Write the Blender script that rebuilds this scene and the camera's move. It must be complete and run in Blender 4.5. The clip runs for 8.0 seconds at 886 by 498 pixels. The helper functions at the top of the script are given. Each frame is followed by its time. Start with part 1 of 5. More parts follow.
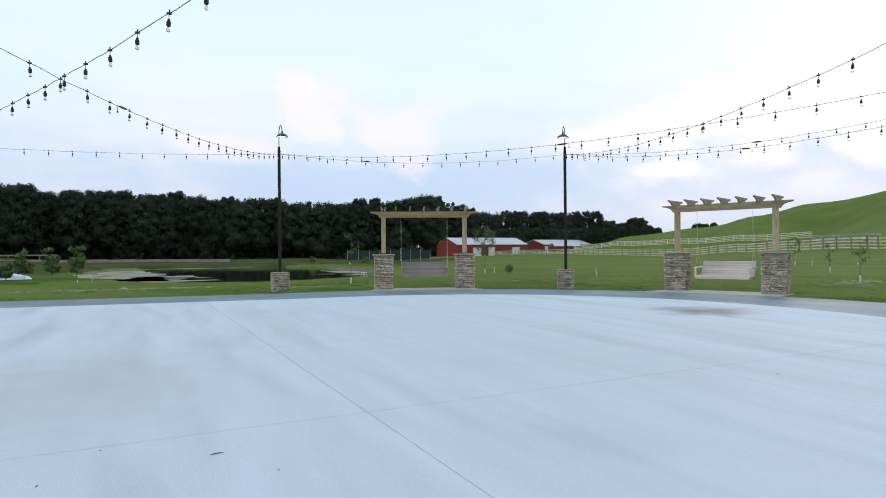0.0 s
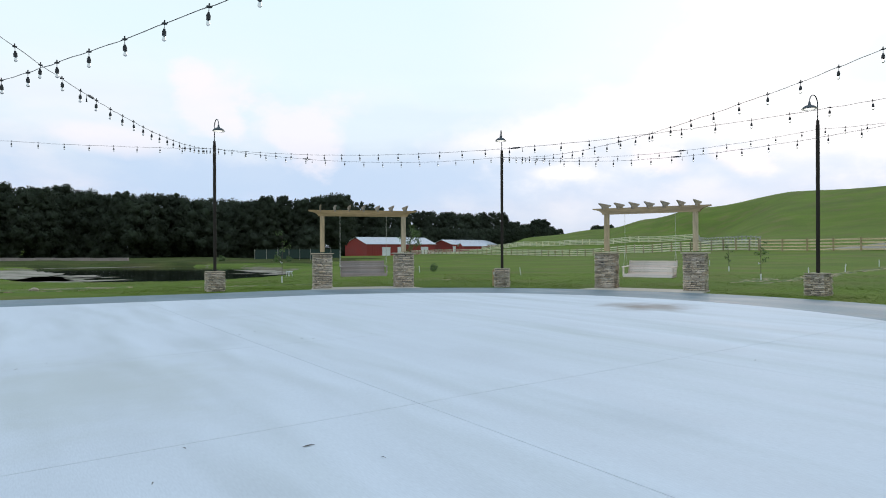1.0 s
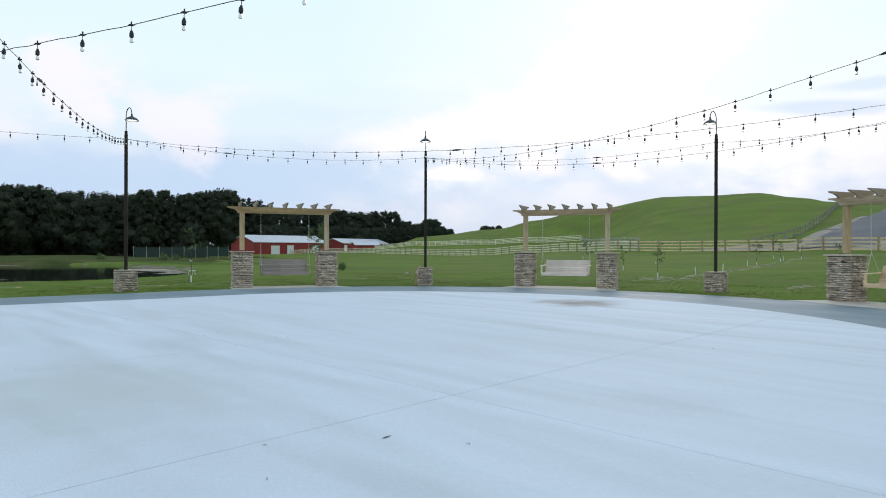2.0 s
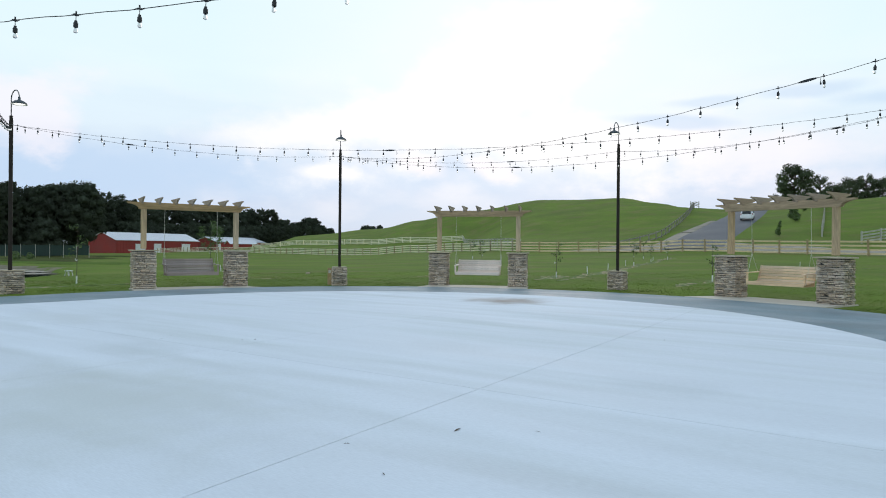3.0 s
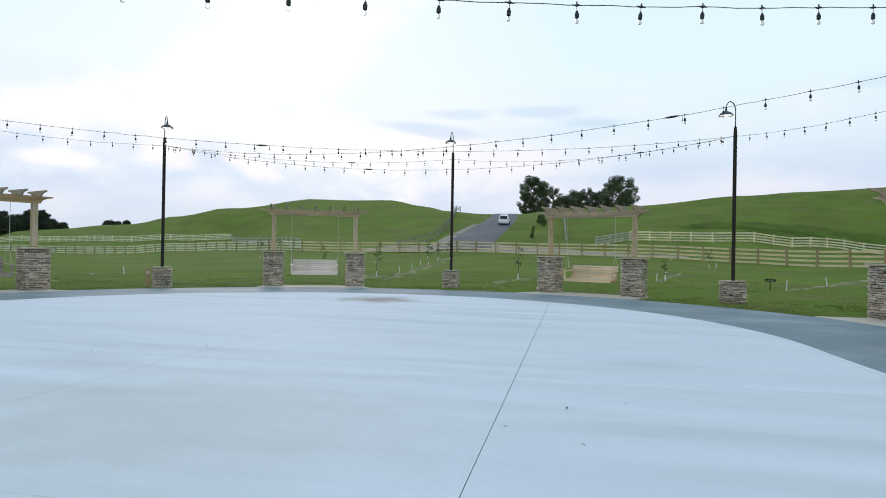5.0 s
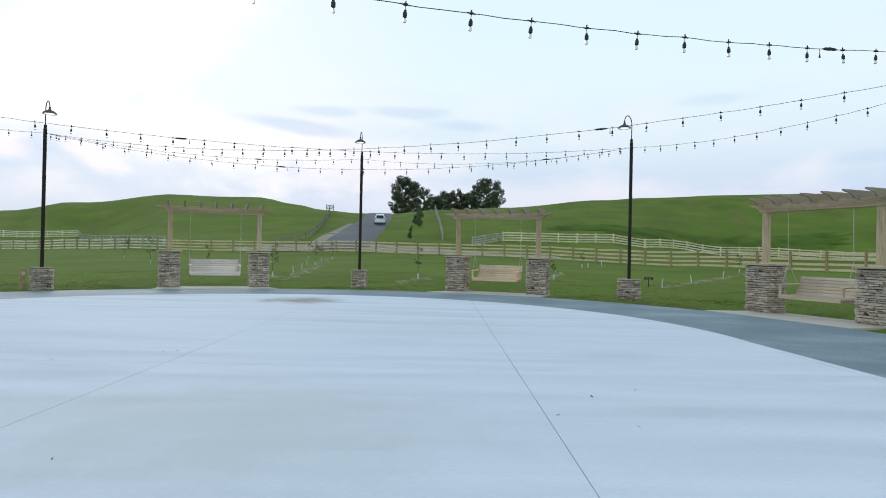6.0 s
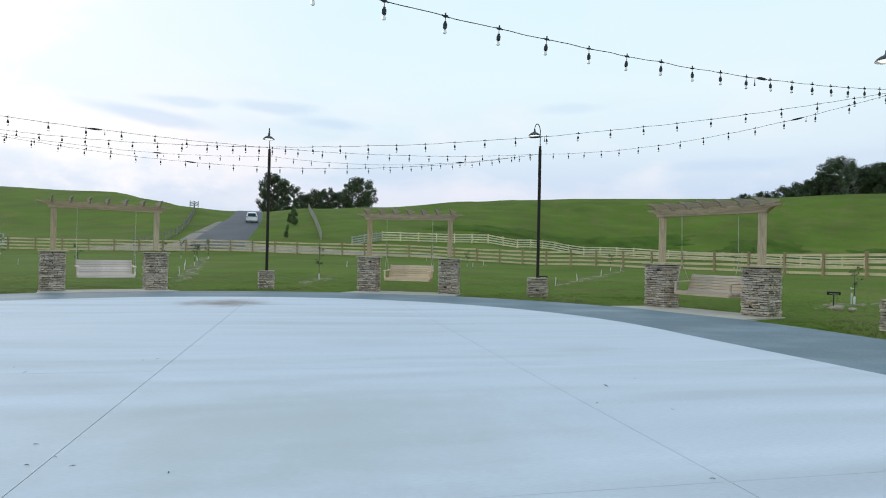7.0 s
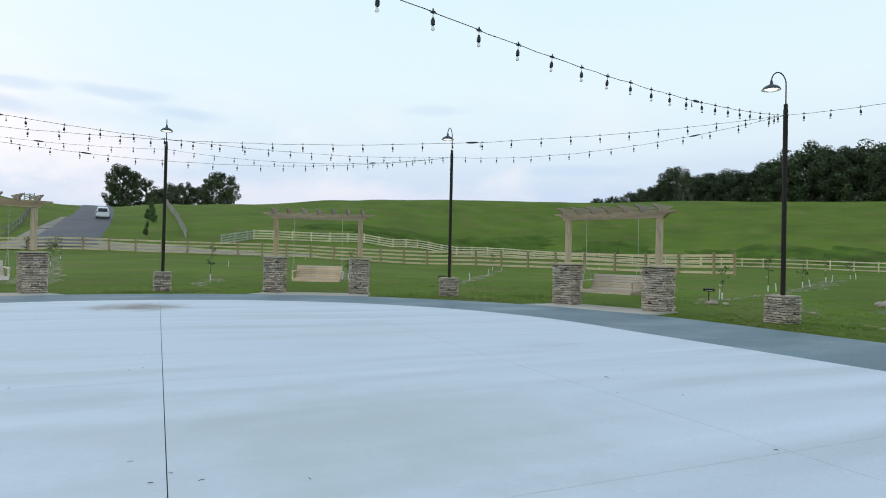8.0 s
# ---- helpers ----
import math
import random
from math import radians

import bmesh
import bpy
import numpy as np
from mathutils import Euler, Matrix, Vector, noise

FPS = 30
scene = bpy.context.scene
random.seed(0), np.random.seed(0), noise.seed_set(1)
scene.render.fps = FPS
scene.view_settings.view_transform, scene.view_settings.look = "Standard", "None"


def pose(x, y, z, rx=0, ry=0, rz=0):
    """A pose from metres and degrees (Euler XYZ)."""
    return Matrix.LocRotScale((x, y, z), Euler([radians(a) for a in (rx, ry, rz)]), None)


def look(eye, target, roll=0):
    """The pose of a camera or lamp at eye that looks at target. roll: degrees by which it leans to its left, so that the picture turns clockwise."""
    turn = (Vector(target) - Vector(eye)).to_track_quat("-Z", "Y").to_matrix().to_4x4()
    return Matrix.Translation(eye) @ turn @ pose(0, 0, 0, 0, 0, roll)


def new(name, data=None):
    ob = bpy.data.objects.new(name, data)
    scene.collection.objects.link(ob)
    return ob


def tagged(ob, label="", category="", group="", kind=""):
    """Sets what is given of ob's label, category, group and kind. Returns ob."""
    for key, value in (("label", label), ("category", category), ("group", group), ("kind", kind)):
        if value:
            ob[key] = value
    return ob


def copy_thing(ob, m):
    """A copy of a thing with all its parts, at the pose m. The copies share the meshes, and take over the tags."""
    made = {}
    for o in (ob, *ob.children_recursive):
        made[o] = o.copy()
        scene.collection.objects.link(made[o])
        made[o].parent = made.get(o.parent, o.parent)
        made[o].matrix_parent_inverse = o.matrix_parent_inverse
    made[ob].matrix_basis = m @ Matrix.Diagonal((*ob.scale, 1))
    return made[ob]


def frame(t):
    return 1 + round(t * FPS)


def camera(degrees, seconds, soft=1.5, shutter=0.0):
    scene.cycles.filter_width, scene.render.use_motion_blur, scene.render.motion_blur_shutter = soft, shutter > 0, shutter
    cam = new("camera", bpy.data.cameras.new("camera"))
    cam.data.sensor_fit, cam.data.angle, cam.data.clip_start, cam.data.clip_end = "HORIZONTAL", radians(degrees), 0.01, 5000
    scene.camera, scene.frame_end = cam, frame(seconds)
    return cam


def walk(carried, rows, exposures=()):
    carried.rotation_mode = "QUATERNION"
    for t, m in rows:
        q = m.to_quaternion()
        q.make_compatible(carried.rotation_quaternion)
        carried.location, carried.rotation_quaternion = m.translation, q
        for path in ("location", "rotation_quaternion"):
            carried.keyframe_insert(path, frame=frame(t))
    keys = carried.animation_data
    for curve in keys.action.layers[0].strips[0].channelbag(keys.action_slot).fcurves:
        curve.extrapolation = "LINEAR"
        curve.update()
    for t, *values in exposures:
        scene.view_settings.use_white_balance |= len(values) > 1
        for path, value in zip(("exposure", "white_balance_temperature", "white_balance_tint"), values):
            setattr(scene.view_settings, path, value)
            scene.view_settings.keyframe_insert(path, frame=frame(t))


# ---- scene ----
cam = camera(70.9, 8.0, soft=1.0)
PATH = [  # seconds, eye, target, roll
    (0.0, (-4.325, -8.096, 1.227), (-3.430, -6.307, 1.228), -0.5),
    (0.5, (-4.881, -7.917, 1.221), (-3.856, -6.200, 1.221), -0.4),
    (1.0, (-5.408, -7.737, 1.220), (-4.255, -6.104, 1.218), -0.2),
    (1.5, (-5.935, -7.488, 1.218), (-4.647, -5.957, 1.214), 0.0),
    (3.0, (-7.375, -6.298, 1.208), (-5.705, -5.196, 1.205), 0.5),
    (3.5, (-7.764, -5.814, 1.205), (-5.999, -4.874, 1.203), 0.6),
    (4.0, (-8.131, -5.284, 1.195), (-6.287, -4.510, 1.196), 0.8),
    (4.5, (-8.456, -4.731, 1.188), (-6.547, -4.132, 1.192), 0.9),
    (6.0, (-9.095, -2.815, 1.180), (-7.095, -2.825, 1.192), 1.2),
    (6.5, (-9.156, -2.108, 1.173), (-7.169, -2.333, 1.190), 1.2),
    (7.0, (-9.167, -1.395, 1.175), (-7.213, -1.821, 1.194), 1.2),
    (7.5, (-9.078, -0.666, 1.174), (-7.179, -1.293, 1.197), 1.3),
    (8.0, (-8.910, 0.044, 1.178), (-7.092, -0.789, 1.204), 1.3),
]
walk(cam, [(t, look(eye, target, roll)) for t, eye, target, roll in PATH], [(0.0, 0.05, 6590, 13.5), (1.5, 0.04, 6570, 12.5), (3.5, 0.01, 6520, 11.2), (6.0, 0.0, 6530, 11.3), (8.0, -0.01, 6520, 11)])

# ---- light ----
world = bpy.data.worlds.new("sky")
scene.world = world
world.use_nodes = True
wt = world.node_tree
wt.nodes.clear()


def wnode(kind, **kw):
    n = wt.nodes.new(kind)
    for k, v in kw.items():
        n.inputs[k].default_value = v
    return n


SUN_AZ, SUN_EL = 27, 21
w_out = wnode("ShaderNodeOutputWorld")
w_bg = wnode("ShaderNodeBackground", Strength=1.0)
w_geo = wnode("ShaderNodeTexCoord")
w_sep = wnode("ShaderNodeSeparateXYZ")
wt.links.new(w_geo.outputs["Generated"], w_sep.inputs[0])
# height over the horizon -> base colour of the hazy evening sky
w_ramp = wnode("ShaderNodeValToRGB")
wt.links.new(w_sep.outputs["Z"], w_ramp.inputs[0])
stops = [(0.0, (0.58, 0.69, 0.84)), (0.09, (0.58, 0.70, 0.88)), (0.17, (0.73, 0.86, 0.95)), (0.26, (0.77, 0.93, 0.985)), (0.40, (0.73, 0.92, 0.98)), (1.0, (0.50, 0.70, 0.98))]
el = w_ramp.color_ramp.elements
el[0].position, el[0].color = stops[0][0], (*stops[0][1], 1)
el[1].position, el[1].color = stops[-1][0], (*stops[-1][1], 1)
for p, c in stops[1:-1]:
    e = el.new(p)
    e.color = (*c, 1)
# clouds: stretched noise over direction
w_map = wnode("ShaderNodeMapping", Scale=(2.4, 2.4, 5.0))
wt.links.new(w_geo.outputs["Generated"], w_map.inputs[0])
w_noise = wnode("ShaderNodeTexNoise", Scale=1.9, Detail=7.0, Roughness=0.52)
wt.links.new(w_map.outputs[0], w_noise.inputs["Vector"])
w_cl = wnode("ShaderNodeMapRange")
w_cl.inputs["From Min"].default_value = 0.50
w_cl.inputs["From Max"].default_value = 0.66
wt.links.new(w_noise.outputs[0], w_cl.inputs[0])
# clouds thin out overhead
w_band = wnode("ShaderNodeValToRGB")
wt.links.new(w_sep.outputs["Z"], w_band.inputs[0])
be = w_band.color_ramp.elements
be[0].position, be[0].color = 0.0, (0.35, 0.35, 0.35, 1)
be[1].position, be[1].color = 0.29, (0.06, 0.06, 0.06, 1)
e = be.new(0.16)
e.color = (0.5, 0.5, 0.5, 1)
w_mul = wt.nodes.new("ShaderNodeMath")
w_mul.operation = "MULTIPLY"
wt.links.new(w_cl.outputs[0], w_mul.inputs[0])
wt.links.new(w_band.outputs[0], w_mul.inputs[1])
w_mix = wt.nodes.new("ShaderNodeMixRGB")
w_mix.inputs[2].default_value = (0.95, 0.935, 0.965, 1)
wt.links.new(w_mul.outputs[0], w_mix.inputs[0])
# thin grey-blue streaks low in the sky
w_map2 = wnode("ShaderNodeMapping", Scale=(2.0, 2.0, 14.0), Location=(3.1, 0.7, 0.2))
wt.links.new(w_geo.outputs["Generated"], w_map2.inputs[0])
w_str = wnode("ShaderNodeTexNoise", Scale=1.6, Detail=5.0, Roughness=0.5)
wt.links.new(w_map2.outputs[0], w_str.inputs["Vector"])
w_st = wnode("ShaderNodeMapRange")
for k, v in ((1, 0.50), (2, 0.70), (3, 0.0), (4, 0.35)):
    w_st.inputs[k].default_value = v
wt.links.new(w_str.outputs[0], w_st.inputs[0])
w_smul = wt.nodes.new("ShaderNodeMath")
w_smul.operation = "MULTIPLY"
wt.links.new(w_st.outputs[0], w_smul.inputs[0])
wt.links.new(w_band.outputs[0], w_smul.inputs[1])
w_mix0 = wt.nodes.new("ShaderNodeMixRGB")
w_mix0.inputs[2].default_value = (0.52, 0.62, 0.80, 1)
wt.links.new(w_smul.outputs[0], w_mix0.inputs[0])
wt.links.new(w_ramp.outputs[0], w_mix0.inputs[1])
wt.links.new(w_mix0.outputs[0], w_mix.inputs[1])
# the brightest part of the sky, round the hidden sun
w_dot = wt.nodes.new("ShaderNodeVectorMath")
w_dot.operation = "DOT_PRODUCT"
w_dot.inputs[1].default_value = (math.cos(radians(SUN_AZ)) * math.cos(radians(SUN_EL)), math.sin(radians(SUN_AZ)) * math.cos(radians(SUN_EL)), math.sin(radians(SUN_EL)))
wt.links.new(w_geo.outputs["Generated"], w_dot.inputs[0])
w_glow = wnode("ShaderNodeMapRange")
w_glow.inputs["From Min"].default_value = 0.90
w_glow.inputs["To Max"].default_value = 0.35
w_glow.inputs["From Max"].default_value = 1.0
wt.links.new(w_dot.outputs["Value"], w_glow.inputs[0])
w_mix2 = wt.nodes.new("ShaderNodeMixRGB")
w_mix2.inputs[2].default_value = (0.985, 0.97, 0.985, 1)
w_lift = wnode("ShaderNodeMapRange")
w_lift.inputs["From Min"].default_value = 0.0
w_lift.inputs["From Max"].default_value = 0.16
wt.links.new(w_sep.outputs["Z"], w_lift.inputs[0])
w_gl2 = wt.nodes.new("ShaderNodeMath")
w_gl2.operation = "MULTIPLY"
wt.links.new(w_glow.outputs[0], w_gl2.inputs[0])
wt.links.new(w_lift.outputs[0], w_gl2.inputs[1])
wt.links.new(w_gl2.outputs[0], w_mix2.inputs[0])
wt.links.new(w_mix.outputs[0], w_mix2.inputs[1])
# cloud masses: bearing, height, half width and half height in degrees, lean, raggedness, strength, colour


def wmath(op, a, b=0.0, c=0.0):
    n = wt.nodes.new("ShaderNodeMath")
    n.operation = op
    for i, v in enumerate((a, b, c)):
        if hasattr(v, "links"):
            wt.links.new(v, n.inputs[i])
        else:
            n.inputs[i].default_value = v
    return n.outputs[0]


w_az = wmath("MULTIPLY", wmath("ARCTAN2", w_sep.outputs["Y"], w_sep.outputs["X"]), 57.2958)
w_el = wmath("MULTIPLY", wmath("ARCSINE", w_sep.outputs["Z"]), 57.2958)
w_map3 = wnode("ShaderNodeMapping", Scale=(1.0, 1.0, 1.7))
wt.links.new(w_geo.outputs["Generated"], w_map3.inputs[0])
w_rag = wnode("ShaderNodeTexNoise", Scale=9.0, Detail=8.0, Roughness=0.55)
wt.links.new(w_map3.outputs[0], w_rag.inputs["Vector"])
sky_colour = w_mix2.outputs[0]
WHITE, PINK, SLATE, PALE = (1.0, 0.99, 1.0), (0.97, 0.925, 0.965), (0.52, 0.68, 0.885), (0.72, 0.92, 0.99)
for az, high, wide, tall, lean, rag, strength, colour in [
        (66, 6.0, 32, 3.8, 0.0, 0.8, 0.85, SLATE), (38, 8.0, 15, 3.0, 0.1, 0.9, 0.7, SLATE), (112, 6, 22, 4, 0.0, 0.9, 0.45, SLATE),
        (31, 14.5, 19, 6.5, -0.42, 0.9, 0.95, WHITE), (20, 9.0, 15, 4.5, 0.1, 1.0, 0.75, WHITE), (43, 10.5, 12, 2.6, -0.1, 1.0, 0.8, WHITE), (8, 8.0, 12, 3.0, 0.0, 1.0, 0.5, PINK),
        (75, 11.8, 3.6, 4.2, 0.3, 1.5, 0.6, PINK), (68, 10.4, 5.5, 3.8, 0.1, 1.5, 0.65, PINK), (76.5, 14.6, 2.4, 1.8, 0.0, 1.3, 0.5, PINK), (83, 9.0, 8, 1.6, 0.0, 0.9, 0.55, PINK),
        (44, 6.8, 3.6, 0.9, 0.0, 0.8, 0.8, WHITE), (29, 7.2, 3.0, 1.3, 0.2, 1.0, 0.8, PINK), (35.5, 7.6, 3.2, 1.2, 0.3, 1.0, 0.7, PINK),
        (13.5, 11.0, 7.0, 0.8, 0.1, 0.7, 0.6, SLATE), (3.0, 12.6, 4.5, 0.7, 0.0, 0.7, 0.5, SLATE), (-2.0, 11.5, 4.0, 0.8, 0.05, 0.7, 0.5, SLATE), (11.0, 12.4, 4.0, 0.6, 0.0, 0.7, 0.45, SLATE),
        (-37, 8.0, 7.0, 0.9, 0.0, 0.7, 0.4, SLATE), (-24, 13.2, 4.0, 0.7, 0.0, 0.7, 0.3, SLATE), (-12, 4.5, 30, 2.6, 0.0, 0.5, 0.45, PINK)]:
    du = wmath("SUBTRACT", w_az, az)
    u = wmath("DIVIDE", du, wide)
    v = wmath("DIVIDE", wmath("SUBTRACT", wmath("SUBTRACT", w_el, high), wmath("MULTIPLY", du, lean)), tall)
    d = wmath("SQRT", wmath("ADD", wmath("MULTIPLY", u, u), wmath("MULTIPLY", v, v)))
    d = wmath("MULTIPLY_ADD", wmath("SUBTRACT", w_rag.outputs[0], 0.5), 2.0 * rag, d)
    edge = wnode("ShaderNodeMapRange")
    edge.interpolation_type = "SMOOTHSTEP"
    for k, val in ((1, 0.3), (2, 1.05), (3, strength), (4, 0.0)):
        edge.inputs[k].default_value = val
    wt.links.new(d, edge.inputs[0])
    mass = wt.nodes.new("ShaderNodeMixRGB")
    mass.inputs[2].default_value = (*colour, 1)
    wt.links.new(edge.outputs[0], mass.inputs[0])
    wt.links.new(sky_colour, mass.inputs[1])
    sky_colour = mass.outputs[0]
# clear sky behind the haze
w_sky = wt.nodes.new("ShaderNodeTexSky")
w_sky.sky_type = "NISHITA"
w_sky.sun_disc = False
w_sky.sun_elevation, w_sky.sun_rotation = radians(SUN_EL), radians(90 - SUN_AZ)
w_add = wt.nodes.new("ShaderNodeMixRGB")
w_add.blend_type = "ADD"
w_add.inputs[0].default_value = 0.004
wt.links.new(sky_colour, w_add.inputs[1])
wt.links.new(w_sky.outputs[0], w_add.inputs[2])
wt.links.new(w_add.outputs[0], w_bg.inputs[0])
wt.links.new(w_bg.outputs[0], w_out.inputs[0])

sun = new("sun", bpy.data.lights.new("sun", "SUN"))
sun.data.energy, sun.data.angle, sun.data.color = 0.5, radians(25), (1.0, 0.93, 0.86)
sun.matrix_world = look((0, 0, 30), (-math.cos(radians(SUN_AZ)) * 30, -math.sin(radians(SUN_AZ)) * 30, 30 - 30 * math.tan(radians(SUN_EL))))

# ---- materials ----


def material(name, colour, rough=0.8, metal=0.0, noise_scale=6.0, vary=0.25, fine=60.0, bump=0.2, bump_dist=0.01, second=None, second_scale=1.5, second_amount=(0.5, 0.65), island=0.0, per_object=0.0, stretch=(1, 1, 1), coords="Object", spec=0.5):
    """A surface with grain at a fine scale, patches at a coarse one and an optional second colour in blotches."""
    m = bpy.data.materials.new(name)
    m.use_nodes = True
    t = m.node_tree
    b = t.nodes["Principled BSDF"]
    b.inputs["Roughness"].default_value, b.inputs["Metallic"].default_value = rough, metal
    b.inputs["Specular IOR Level"].default_value = spec
    tc = t.nodes.new("ShaderNodeTexCoord")
    mp = t.nodes.new("ShaderNodeMapping")
    mp.inputs["Scale"].default_value = stretch
    t.links.new(tc.outputs[coords], mp.inputs[0])

    def noise_tex(scale, detail=4):
        n = t.nodes.new("ShaderNodeTexNoise")
        n.inputs["Scale"].default_value, n.inputs["Detail"].default_value = scale, detail
        t.links.new(mp.outputs[0], n.inputs["Vector"])
        return n

    def mix(kind, fac, a, c):
        n = t.nodes.new("ShaderNodeMixRGB")
        n.blend_type = kind
        for i, v in enumerate((fac, a, c)):
            if hasattr(v, "links"):
                t.links.new(v, n.inputs[i])
            else:
                n.inputs[i].default_value = v if i == 0 else (*v, 1)
        return n.outputs[0]

    def ranged(out, lo, hi, f0=0.3, f1=0.7):
        n = t.nodes.new("ShaderNodeMapRange")
        for i, v in ((1, f0), (2, f1), (3, lo), (4, hi)):
            n.inputs[i].default_value = v
        t.links.new(out, n.inputs[0])
        return n.outputs[0]

    coarse, grain = noise_tex(noise_scale), noise_tex(fine, 3)
    col = mix("MIX", 0.0, colour, colour)
    if second:
        blot = noise_tex(second_scale, 6)
        col = mix("MIX", ranged(blot.outputs[0], 0, 1, *second_amount), col, second)
    v = ranged(coarse.outputs[0], 1 - vary, 1 + vary)
    g = ranged(grain.outputs[0], 1 - vary * 0.6, 1 + vary * 0.6)
    for o in (v, g):
        n = t.nodes.new("ShaderNodeVectorMath")
        n.operation = "SCALE"
        t.links.new(col, n.inputs[0])
        t.links.new(o, n.inputs["Scale"])
        col = n.outputs[0]
    if island or per_object:
        src = t.nodes.new("ShaderNodeNewGeometry").outputs["Random Per Island"] if island else t.nodes.new("ShaderNodeObjectInfo").outputs["Random"]
        k = island or per_object
        hsv = t.nodes.new("ShaderNodeHueSaturation")
        t.links.new(col, hsv.inputs["Color"])
        t.links.new(ranged(src, 1 - k, 1 + k, 0, 1), hsv.inputs["Value"])
        w = t.nodes.new("ShaderNodeMath")
        w.operation = "MULTIPLY"
        w.inputs[1].default_value = 7.3
        t.links.new(src, w.inputs[0])
        fr = t.nodes.new("ShaderNodeMath")
        fr.operation = "FRACT"
        t.links.new(w.outputs[0], fr.inputs[0])
        t.links.new(ranged(fr.outputs[0], 0.78, 1.15, 0, 1), hsv.inputs["Saturation"])
        col = hsv.outputs[0]
    t.links.new(col, b.inputs["Base Color"])
    t.links.new(ranged(coarse.outputs[0], max(0.02, rough - 0.1), min(1, rough + 0.1)), b.inputs["Roughness"])
    if bump:
        bn = t.nodes.new("ShaderNodeBump")
        bn.inputs["Strength"].default_value, bn.inputs["Distance"].default_value = bump, bump_dist
        t.links.new(grain.outputs[0], bn.inputs["Height"])
        t.links.new(bn.outputs[0], b.inputs["Normal"])
    return m


M = {}
M["concrete"] = material("pale_concrete", (0.62, 0.652, 0.688), 0.75, vary=0.085, noise_scale=0.9, fine=90, bump=0.06, bump_dist=0.003, second=(0.49, 0.52, 0.525), second_scale=0.85, second_amount=(0.47, 0.74), stretch=(1.3, 0.2, 1), spec=0.25)
# old stains on the concrete: place, reach, strength, colour; the first is where a fire pit stood
ct = M["concrete"].node_tree
cb = ct.nodes["Principled BSDF"]
c_tc = ct.nodes.new("ShaderNodeTexCoord")
c_n = ct.nodes.new("ShaderNodeTexNoise")
c_n.inputs["Scale"].default_value, c_n.inputs["Detail"].default_value = 2.2, 6
ct.links.new(c_tc.outputs["Object"], c_n.inputs["Vector"])
for (sx, sy), reach, strength, colour, wide in [((5.5, 0.36), 1.25, 0.68, (0.25, 0.205, 0.17), 1.0), ((-4.9, -1.3), 2.4, 0.36, (0.45, 0.47, 0.42), 0.8), ((-3.2, 0.7), 1.0, 0.22, (0.38, 0.41, 0.41), 0.55), ((-0.9, -2.1), 0.9, 0.14, (0.40, 0.42, 0.42), 0.5), ((-1.7, -4.9), 0.8, 0.18, (0.38, 0.41, 0.42), 0.6), ((1.6, -3.4), 1.3, 0.15, (0.42, 0.44, 0.44), 0.35), ((2.5, 3.2), 1.4, 0.15, (0.42, 0.44, 0.43), 0.4), ((-2.2, 4.6), 1.6, 0.2, (0.43, 0.45, 0.42), 0.5)]:
    src = cb.inputs["Base Color"].links[0].from_socket
    c_map = ct.nodes.new("ShaderNodeMapping")
    c_map.inputs["Location"].default_value = (-sx / wide, -sy, 0)
    c_map.inputs["Scale"].default_value = (1 / wide, 1, 0)
    ct.links.new(c_tc.outputs["Object"], c_map.inputs[0])
    c_len = ct.nodes.new("ShaderNodeVectorMath")
    c_len.operation = "LENGTH"
    ct.links.new(c_map.outputs[0], c_len.inputs[0])
    c_add = ct.nodes.new("ShaderNodeMath")
    c_add.operation = "MULTIPLY_ADD"
    c_add.inputs[1].default_value = reach
    ct.links.new(c_n.outputs[0], c_add.inputs[0])
    ct.links.new(c_len.outputs["Value"], c_add.inputs[2])
    c_r = ct.nodes.new("ShaderNodeMapRange")
    c_r.interpolation_type = "SMOOTHSTEP"
    for k, v in ((1, 0.55 * reach), (2, 1.55 * reach), (3, strength * 1.3), (4, 0.0)):
        c_r.inputs[k].default_value = v
    ct.links.new(c_add.outputs[0], c_r.inputs[0])
    c_mix = ct.nodes.new("ShaderNodeMixRGB")
    c_mix.inputs[2].default_value = (*colour, 1)
    ct.links.new(c_r.outputs[0], c_mix.inputs[0])
    ct.links.new(src, c_mix.inputs[1])
    ct.links.new(c_mix.outputs[0], cb.inputs["Base Color"])
M["stained"] = material("grey_stained_concrete", (0.165, 0.216, 0.236), 0.55, vary=0.2, noise_scale=0.8, fine=40, bump=0.06, bump_dist=0.003, second=(0.245, 0.29, 0.31), second_scale=0.9, second_amount=(0.46, 0.70), spec=0.08, stretch=(1, 0.5, 1))
M["pad"] = material("plain_concrete", (0.47, 0.415, 0.335), 0.7, vary=0.1, noise_scale=1.5, fine=70)
M["joint"] = material("joint_shadow", (0.16, 0.16, 0.155), 0.9, vary=0.2)
M["stone"] = material("ledge_stone", (0.55, 0.41, 0.285), 0.85, vary=0.34, noise_scale=5, fine=40, bump=0.5, bump_dist=0.012, second=(0.46, 0.41, 0.345), second_scale=5.0, per_object=0.34, spec=0.25, second_amount=(0.42, 0.58))
M["mortar"] = material("dark_mortar", (0.06, 0.052, 0.045), 0.95, vary=0.3)
M["capstone"] = material("capstone", (0.46, 0.38, 0.28), 0.8, vary=0.2, noise_scale=3, fine=50, bump=0.4, per_object=0.1)
M["rock"] = material("field_rock", (0.37, 0.295, 0.215), 0.9, vary=0.25, noise_scale=3, fine=25, bump=0.5)
